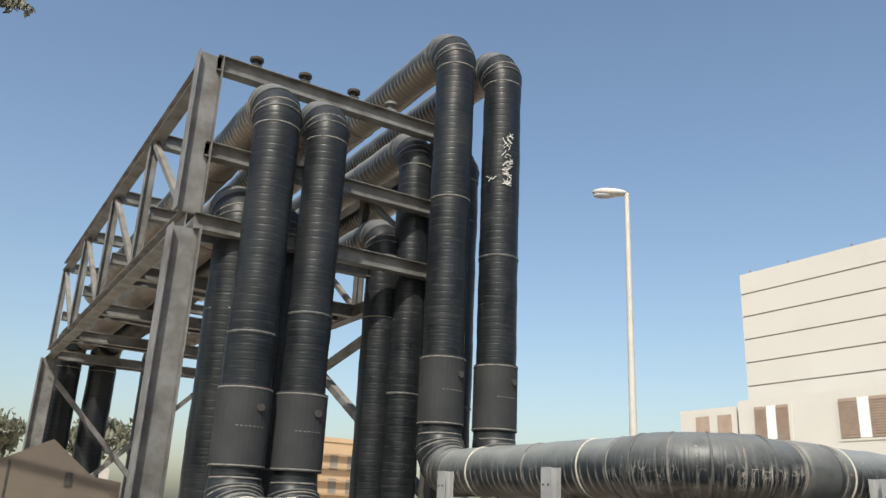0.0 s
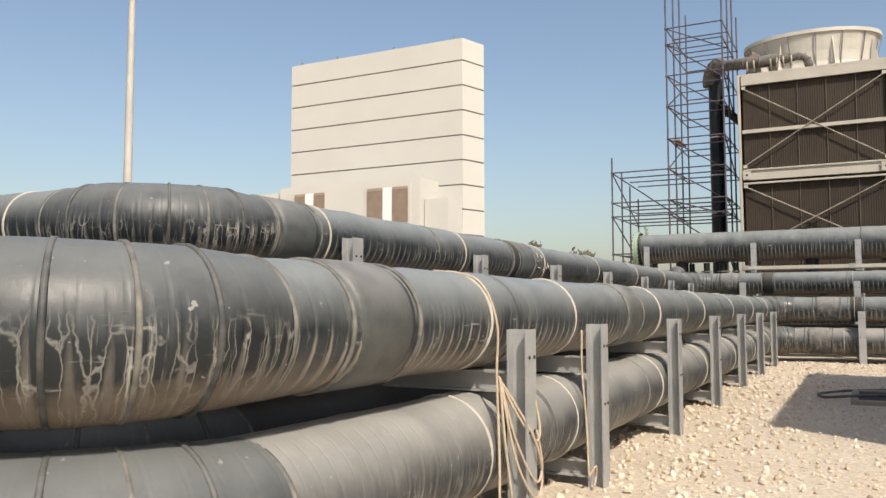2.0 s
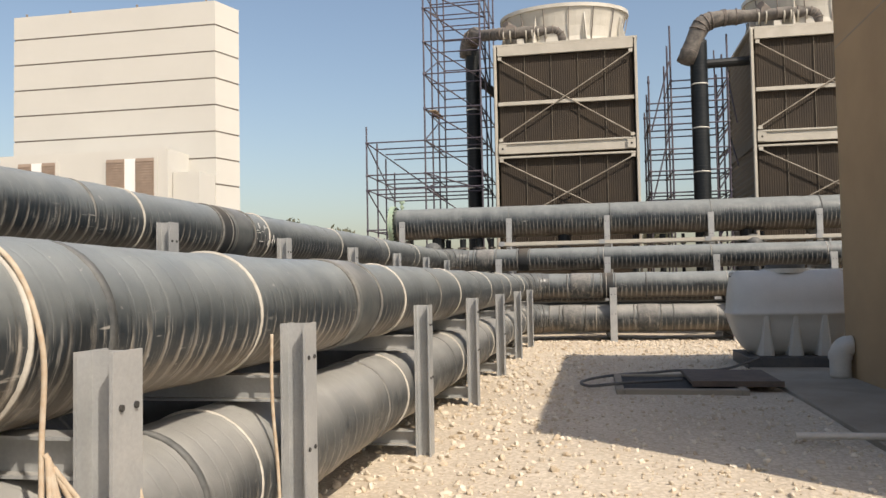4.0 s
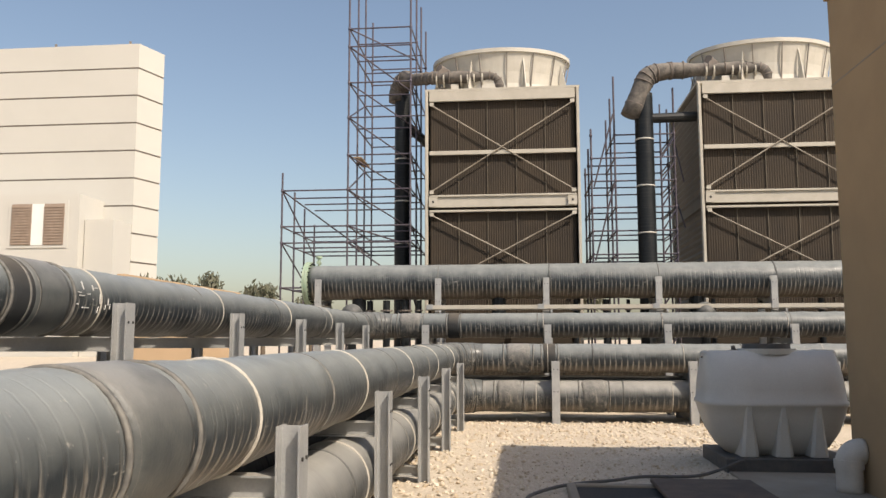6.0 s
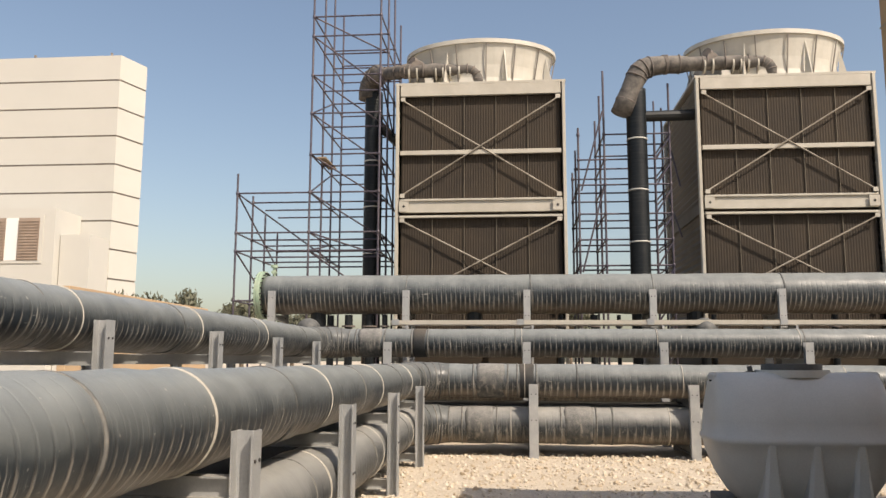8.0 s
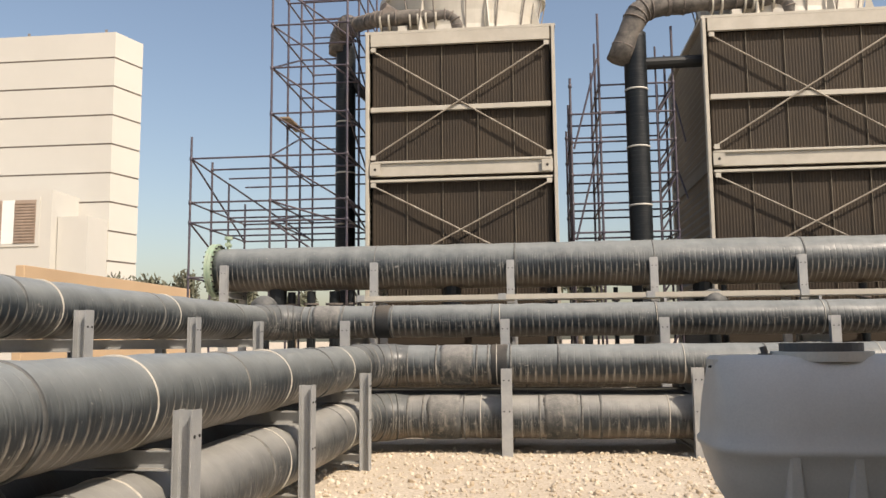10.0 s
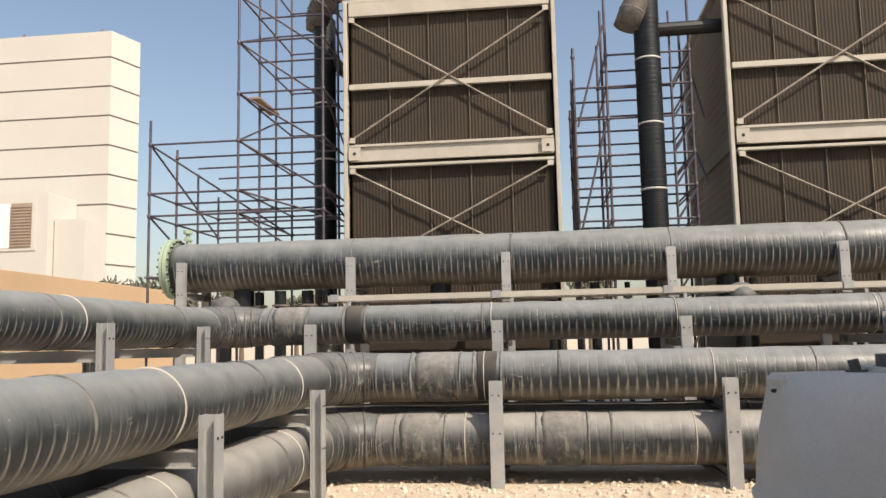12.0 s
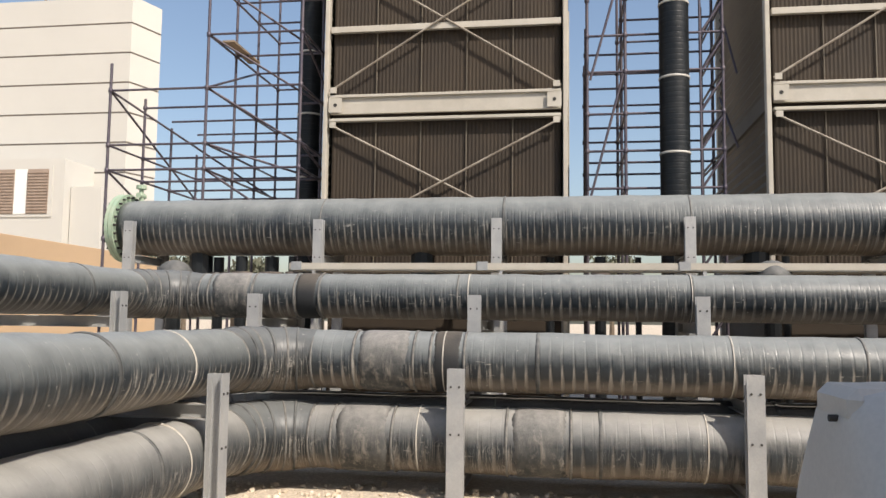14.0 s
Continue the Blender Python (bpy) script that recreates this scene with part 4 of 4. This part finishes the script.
# ---- pump house with cream panels ----
def panel_building():
    t = thing("panel_building", "tall windowless cream panelled plant building", "building")
    x, ya, yb, h = 92.4, 44.8, 71.6, 35.4
    outline = [(x, yb), (x, ya), (x + 3.9, ya - 1.2), (x + 18, ya + 8.40), (x + 18, yb)]
    bands = [0.0, 10.3, 13.5, 16.6, 19.75, 22.9, 26.08, 29.26, 32.44, h]
    for a, b in zip(bands, bands[1:]):
        bm = bmesh.new()
        lo = [bm.verts.new((px, py, a + 0.1)) for px, py in outline]
        hi = [bm.verts.new((px, py, b - 0.1)) for px, py in outline]
        n = len(lo)
        for i in range(n):
            bm.faces.new((lo[i], hi[i], hi[(i + 1) % n], lo[(i + 1) % n]))
        bm.faces.new(hi), bm.faces.new(lo[::-1])
        part("wall_band", bm, M["white_wall"], t)
        bm = bmesh.new()
        inner = [(x + 0.08, yb - 0.08), (x + 0.08, ya + 0.08), (x + 3.86, ya - 1.08), (x + 17.9, ya + 8.1), (x + 17.9, yb - 0.08)]
        lo = [bm.verts.new((px, py, b - 0.14)) for px, py in inner]
        hi = [bm.verts.new((px, py, b + (0.14 if b < h else -0.102))) for px, py in inner]
        for i in range(n):
            bm.faces.new((lo[i], hi[i], hi[(i + 1) % n], lo[(i + 1) % n]))
        part("joint", bm, M["joint"], t)
    for yv in (46.0, 55, 64, 70):
        part("roof_post", boxed(x + 0.3, x + 0.5, yv, yv + 0.2, h - 0.1, h + 0.35), M["joint"], t)
    part("annexe", boxed(87.5, x - 0.02, 48.2, 69.5, 0, 17.1), M["white_wall"], t, "lower cream annexe wall")
    part("annexe", boxed(88.5, x - 0.01, 44.9, 48.1, 0, 14.5), M["white_wall"], t, "lower cream annexe wall")
    for ya2, yb2 in ((49.8, 55.7), (62.2, 67.0)):
        w = thing("louvre", "", "")
        w.parent = t
        w.name = "louvre_window"
        part("frame", boxed(87.40, 87.497, ya2 - 0.4, yb2 + 0.4, 11.4, 16.4), M["white_wall"], w)
        mid = (ya2 + yb2) / 2
        part("mid_panel", boxed(87.37, 87.398, mid - 0.68, mid + 0.68, 11.7, 16.1), M["white_panel"], w, "bright white middle panel")
        for a, b in ((ya2, mid - 0.7), (mid + 0.7, yb2)):
            part("louvre_back", boxed(87.36, 87.398, a, b, 11.7, 16.1), M["louvre"], w)
            bm = bmesh.new()
            for k in range(14):
                z = 11.8 + 4.2 * k / 14
                box(bm, 87.28, 87.36, a, b, z, z + 0.14)
            part("slats", bm, M["louvre"], w)
    part("low_block", boxed(88.0, 96, 70.2, 79.5, 0, 16.6), M["white_wall"], t)
    for a in (71.0, 74.6):
        part("louvre_panel", boxed(87.9, 87.998, a, a + 2.2, 12.2, 15.6), M["louvre"], t)


panel_building()


# ---- tan building, walls and concrete near the walk ----
def tan_building():
    t = thing("tan_building", "tan rendered plant room with plain walls", "building")
    part("wall", boxed(8.75, 16.9, -12.0, -2.1, -0.05, 5.8, bevel=0.02), M["tan_wall"], t)
    part("coping", boxed(8.72, 16.93, -12.03, -2.07, 5.802, 5.9, bevel=0.01), M["tan_wall"], t)
    part("joint_line", boxed(8.75, 16.902, -12.0, -2.0975, 4.72, 4.735), M["concrete"], t)


tan_building()
tagged(part("wall_north", boxed(35.0, 47.2, 16.0, 16.3, -0.05, 4.1, bevel=0.02), M["far_wall"]), "long plain tan boundary wall", "wall", kind="structure")
part_pave = part("pavement", boxed(8.0, 19.3, -2.096, -0.95, -0.05, 0.03, bevel=0.01), M["concrete"])
tagged(part_pave, "dusty concrete apron beside the tan building", "pavement", kind="structure")
part_pave = part("pavement_2", boxed(16.91, 19.3, -6.0, -2.1, -0.05, 0.028), M["concrete"])
tagged(part_pave, "dusty concrete apron round the corner", "pavement", kind="structure")


def hatch():
    t = thing("access_hatch", "open ground hatch with a slid dark steel cover", "hatch")
    for a in ((14.95, 16.7, 1.06, 1.16), (14.95, 16.7, -0.45, -0.35), (14.95, 15.06, -0.35, 1.06), (16.58, 16.7, -0.35, 1.06)):
        part("kerb", boxed(*a, -0.04, 0.06, bevel=0.012), M["concrete"], t, "chipped concrete kerb")
    # no pit is dug: a near-black slab stands for its shade
    part("opening", boxed(15.06, 16.58, -0.35, 1.06, -0.03, 0.03), M["hole"], t, "dark slab painted as the shade of the open pit")
    part("cover", boxed(15.3, 16.75, -0.92, 0.2, 0.065, 0.115, bevel=0.01), M["hatch"], t, "rusty dark steel cover plate")
    part("cover_rib", boxed(15.27, 15.3, -0.92, 0.2, 0.055, 0.125), M["hatch"], t)


hatch()
hose = thing("hose", "black hose lying across the ground from the tank", "hose")
line = [(17.7, -1.1, 0.2), (17.4, -0.5, 0.05), (17.3, 0.2, 0.04), (17.0, 0.6, 0.04), (16.6, 1.2, 0.04), (15.9, 1.6, 0.04), (15.4, 1.5, 0.04), (15.3, 1.1, 0.09), (15.5, 0.7, 0.09), (15.45, 0.3, 0.12)]
shared("hose_length", hang(line, 0.02), hose, Matrix())
hose.children[0].data.materials[0] = M["tank_dark"]


def tank():
    t = thing("water_tank", "grey moulded plastic water tank with ribbed feet and lid", "tank")
    # cross-section half-widths (along x, along y) at heights
    prof = [(0.18, 0.34, 0.58), (0.3, 0.46, 0.70), (0.5, 0.57, 0.82), (0.7, 0.63, 0.89), (0.82, 0.65, 0.92), (0.84, 0.675, 0.94), (0.88, 0.675, 0.94), (0.90, 0.65, 0.92), (1.05, 0.63, 0.91), (1.22, 0.57, 0.895), (1.36, 0.48, 0.875), (1.46, 0.38, 0.865), (1.53, 0.29, 0.84), (1.55, 0.2, 0.76)]
    cx, cy = 18.58, -1.68
    bm = bmesh.new()
    n = 40
    rings = []
    for z, ax, ay in prof:
        ring = []
        for k in range(n):
            a = 2 * math.pi * k / n
            c, s = math.cos(a), math.sin(a)
            e = 0.5
            ring.append(bm.verts.new((cx + ax * math.copysign(abs(c) ** e, c), cy + ay * math.copysign(abs(s) ** e, s), z)))
        rings.append(ring)
    for a, b in zip(rings, rings[1:]):
        for k in range(n):
            bm.faces.new((a[k], a[(k + 1) % n], b[(k + 1) % n], b[k]))
    bm.faces.new(rings[0][::-1]), bm.faces.new(rings[-1])
    part("shell", bm, M["tank"], t, smooth=True)
    for y in (0.43, 0.0, -0.43):
        for s in (-1, 1):
            bm = bmesh.new()
            vs = []
            for z, w, d in ((0.2, 0.115, 0.63), (0.5, 0.075, 0.645), (0.85, 0.04, 0.66)):
                inner = 0.25
                vs.append([bm.verts.new((cx + s * xx, cy + y + yy, z)) for xx, yy in ((inner, -w), (d - 0.03, -w), (d, -w * 0.6), (d, w * 0.6), (d - 0.03, w), (inner, w))])
            for a, b in zip(vs, vs[1:]):
                for k in range(6):
                    bm.faces.new((a[k], a[(k + 1) % 6], b[(k + 1) % 6], b[k]))
            bm.faces.new(vs[0]), bm.faces.new(vs[-1][::-1])
            bmesh.ops.recalc_face_normals(bm, faces=bm.faces)
            part("foot", bm, M["tank"], t)
    # concrete plinth; the shade under the tank is put into its dark colour
    part("base_frame", boxed(cx - 0.72, cx + 0.72, cy - 0.85, cy + 0.75, 0.0, 0.19, bevel=0.01), M["tank_dark"], t, "concrete base plinth coloured dark for the shade under the tank")
    bm = rod(bmesh.new(), (cx, cy, 1.50), (cx, cy, 1.575), 0.38, 32)
    part("neck", bm, M["tank"], t)
    bm = rod(bmesh.new(), (cx, cy, 1.57), (cx, cy, 1.64), 0.31, 28)
    part("lid", bm, M["tank_dark"], t, "dark grey screw lid")
    part("lug", boxed(cx - 0.16, cx + 0.16, cy - 0.862, cy - 0.60, 1.44, 1.56, bevel=0.03), M["tank"], t, "moulded corner lug")
    part("lug", boxed(cx - 0.16, cx + 0.16, cy + 0.60, cy + 0.862, 1.44, 1.548, bevel=0.03), M["tank"], t, "moulded corner lug")
    bm = rod(bmesh.new(), (cx, cy + 0.43, 1.50), (cx, cy + 0.43, 1.56), 0.055)
    rod(bm, (cx, cy + 0.43, 1.55), (cx, cy + 0.445, 1.615), 0.028)
    part("fitting", bm, M["tank_dark"], t, "small black fitting")
    part("plug", rod(bmesh.new(), (cx - 0.05, cy + 0.82, 1.46), (cx - 0.05, cy + 0.885, 1.46), 0.010), M["hole"], t, "small black plug")


tank()
vent = thing("vent_elbow", "dusty white plastic vent elbow beside the wall", "pipe")
pts, _ = route([(16.55, -1.93, 0.03), (16.55, -1.93, 0.47), (16.55, -2.09, 0.47)], 0.13, 0.05)
shared("elbow", tube("elbow", pts, 0.14, M["pvc"], 20), vent, Matrix())
hoop_ring = rod(bmesh.new(), (16.55, -1.93, 0.28), (16.55, -1.93, 0.38), 0.155, 24)
part("collar", hoop_ring, M["pvc"], vent)
loose = thing("loose_pipe", "short white plastic pipe lying on the concrete", "pipe")
part("tube", rod(bmesh.new(), (11.97, -1.3, 0.06), (11.95, -0.29, 0.06), 0.032, 16), M["pvc"], loose)

# ---- street lamp ----
lamp = thing("street_lamp", "pale grey street lamp on a slim pole", "street lamp")
lx, ly, lz = 10.25, 10.4, 7.17
bm = bmesh.new()
bmesh.ops.create_cone(bm, cap_ends=True, segments=16, radius1=0.075, radius2=0.042, depth=lz, matrix=Matrix.Translation((lx, ly, lz / 2)))
part("pole", bm, M["lamp_grey"], lamp)
bm = bmesh.new()
bmesh.ops.create_uvsphere(bm, u_segments=20, v_segments=12, radius=1.0, matrix=Matrix.Translation((lx - 0.21, ly + 0.22, lz + 0.03)) @ pose(0, 0, 0, 0, 0, 132) @ pose(0, 0, 0, 0, -6, 0) @ Matrix.Diagonal((0.32, 0.12, 0.08, 1)))
part("head", bm, M["lamp_grey"], lamp, smooth=True)
bm = bmesh.new()
bmesh.ops.create_uvsphere(bm, u_segments=16, v_segments=8, radius=1.0, matrix=Matrix.Translation((lx - 0.26, ly + 0.27, lz - 0.01)) @ pose(0, 0, 0, 0, 0, 132) @ Matrix.Diagonal((0.22, 0.09, 0.07, 1)))
part("lens", bm, M["lens"], lamp, "clear lamp bowl", smooth=True)

# ---- concrete hut and far things ----
hut = thing("gabled_hut", "small weathered concrete hut with gabled end", "hut")
bm = bmesh.new()
sx = [(0.3, 0.0), (2.12, 0.0), (2.12, 1.68), (1.85, 1.72), (1.47, 2.03), (1.06, 1.82), (0.3, 1.62)]
fa, fb = [bm.verts.new((px, 9.0, z)) for px, z in sx], [bm.verts.new((px, 9.9, z)) for px, z in sx]
bm.faces.new(fa), bm.faces.new(fb[::-1])
for i in range(len(sx)):
    j = (i + 1) % len(sx)
    bm.faces.new((fa[i], fb[i], fb[j], fa[j]))
bmesh.ops.recalc_face_normals(bm, faces=bm.faces)
part("shell", bm, M["hut"], hut)
part("vent", boxed(1.62, 1.68, 8.985, 8.999, 1.62, 1.74), M["hole"], hut)
part("seam", boxed(1.13, 1.145, 8.99, 8.999, 0.2, 1.82), M["hole"], hut)


def far_house(x0, x1, y, h, nx, nz):
    t = thing("far_building", "distant pinkish-tan unfinished building with scaffold", "building", "far buildings")
    part("wall", boxed(x0, x1, y, y + 9, 0, h), M["far_wall"], t)
    part("parapet", boxed(x0 - 0.1, x1 + 0.1, y - 0.1, y + 9.1, h + 0.002, h + 0.4), M["far_wall"], t)
    for i in range(nx):
        for k in range(nz):
            xx = x0 + (x1 - x0) * (i + 0.3) / nx
            zz = 0.8 + (h - 1.2) * k / nz
            part("window", boxed(xx, xx + 0.45 * (x1 - x0) / nx, y - 0.02, y - 0.003, zz, zz + 0.55 * h / nz), M["joint"], t)
    for k in range(6):
        part("ledge", boxed(x0, x1, y - 0.5, y - 0.1, 0.6 + k * h / 6.5, 0.66 + k * h / 6.5), M["timber"], t)


far_house(26, 40, 70, 7.4, 8, 3)
fence = thing("yellow_fence", "distant pale yellow hoarding", "fence")
part("panel", boxed(5.2, 9.5, 50, 50.1, 0, 3.2), M["strap"], fence)


def leaf_crown(bm, centre, size, n, rng, leaf):
    for _ in range(n):
        d = Vector((rng.gauss(0, 1), rng.gauss(0, 1), rng.gauss(0, 0.8))).normalized()
        p = Vector(centre) + Vector((d.x * size[0], d.y * size[1], d.z * size[2])) * rng.uniform(0.35, 1.0)
        m = Matrix.Translation(p) @ Euler((rng.uniform(0, 6), rng.uniform(0, 6), rng.uniform(0, 6))).to_matrix().to_4x4()
        s = leaf * rng.uniform(0.6, 1.3)
        vs = [bm.verts.new(m @ Vector(q)) for q in ((-s, 0, 0), (0, -0.4 * s, 0.1 * s), (s, 0, 0), (0, 0.4 * s, 0.1 * s))]
        bm.faces.new(vs)


def tree(x, y, h, w, seed, leaf=0.28):
    rng = random.Random(seed)
    t = thing("tree", "dusty green tree beyond the yard", "tree", "far trees")
    bm = bmesh.new()
    bmesh.ops.create_cone(bm, cap_ends=True, segments=8, radius1=0.25, radius2=0.12, depth=h * 0.6, matrix=Matrix.Translation((x, y, h * 0.3)))
    for k in range(5):
        a = k * 1.3 + seed
        rod(bm, (x, y, h * 0.45), (x + math.cos(a) * w * 0.5, y + math.sin(a) * w * 0.5, h * 0.75), 0.06, 6)
    part("trunk", bm, M["bark"], t)
    bm = bmesh.new()
    for k in range(7):
        a = rng.uniform(0, 6.3)
        leaf_crown(bm, (x + math.cos(a) * w * 0.45, y + math.sin(a) * w * 0.45, h * rng.uniform(0.6, 0.85)), (w * 0.4, w * 0.4, h * 0.16), 170, rng, leaf)
    part("crown", bm, M["leaf"], t)


for x, y, h, w, s in ((80, 35.5, 8.0, 3.4, 1), (80, 31.6, 8.3, 2.6, 2), (82, 33.9, 7.4, 3.0, 5), (80, 25.5, 7.4, 2.4, 3), (84, 29.0, 6.8, 2.2, 4), (86, 22.6, 6.6, 2.4, 6), (3.0, 48, 6.0, 2.6, 7), (9.2, 52, 6.4, 2.8, 8), (0.6, 44, 5.0, 2.4, 9), (90, -4, 9.5, 3.0, 10)):
    tree(x, y, h, w, s)


def overhang():
    rng = random.Random(12)
    t = thing("tree", "dark feathery tree with branches hanging over the yard", "tree")
    bm = bmesh.new()
    bmesh.ops.create_cone(bm, cap_ends=True, segments=10, radius1=0.16, radius2=0.08, depth=5.2, matrix=Matrix.Translation((-2.6, 7.0, 2.6)))
    part("trunk", bm, M["bark"], t)
    part("bough", rod(bmesh.new(), (-2.6, 7.0, 5.1), TIP + Vector((-0.5, 0.1, 0.35)), 0.03, 8), M["bark"], t)
    bm = bmesh.new()
    for k in range(9):
        a, b = TIP + Vector((-0.5, 0.1, 0.35)), TIP + Vector((rng.uniform(-0.4, 0.0), rng.uniform(-0.1, 0.2), rng.uniform(-0.05, 0.35)))
        rod(bm, a, b, 0.006, 5)
        for i in range(9):
            leaf_crown(bm, a.lerp(b, 0.2 + 0.1 * i), (0.05, 0.05, 0.05), 9, rng, 0.045)
    part("foliage", bm, M["leaf"], t)


TIP = Vector((0.5, 6.5, 4.73))
overhang()


# ---- loose stones ----
def stones():
    rng = random.Random(5)
    verts, faces = [], []
    base = bmesh.new()
    bmesh.ops.create_icosphere(base, subdivisions=1, radius=1.0)
    bv = [v.co.copy() for v in base.verts]
    bf = [tuple(v.index for v in f.verts) for f in base.faces]
    base.free()

    def put(x, y, s):
        o = len(verts)
        turn = Euler((rng.uniform(0, 6), rng.uniform(0, 6), rng.uniform(0, 6))).to_matrix()
        sq = Vector((rng.uniform(0.7, 1.3), rng.uniform(0.6, 1.1), rng.uniform(0.45, 0.8)))
        z0 = 0.03 * noise.noise(Vector((x * 0.5, y * 0.5, 0.0))) - 0.012
        for v in bv:
            q = turn @ Vector((v.x * sq.x, v.y * sq.y, v.z * sq.z)) * s * rng.uniform(0.8, 1.15)
            verts.append((x + q.x, y + q.y, z0 + 0.25 * s + q.z * 0.8))
        faces.extend(tuple(o + i for i in f) for f in bf)

    for _ in range(20000):
        x, y = rng.uniform(5.0, 24.6), rng.uniform(-3.5, 4.6)
        if y < -0.9 and x < 19.4 or 14.8 < x < 16.8 and -1.05 < y < 1.25:
            continue
        s = 0.012 + 0.05 * rng.random() ** 3.2
        put(x, y, s * (0.82 if y > 1.6 or x > 20.5 else 0.6))
    for _ in range(2200):
        put(rng.uniform(0, 6), rng.uniform(1.0, 9.0), 0.012 + 0.04 * rng.random() ** 3)
    me = bpy.data.meshes.new("rubble")
    me.from_pydata(verts, [], faces)
    me.materials.append(M["stone"])
    tagged(new("rubble", me), "scattered pale limestone rubble and chippings", "rubble", kind="stuff")


stones()
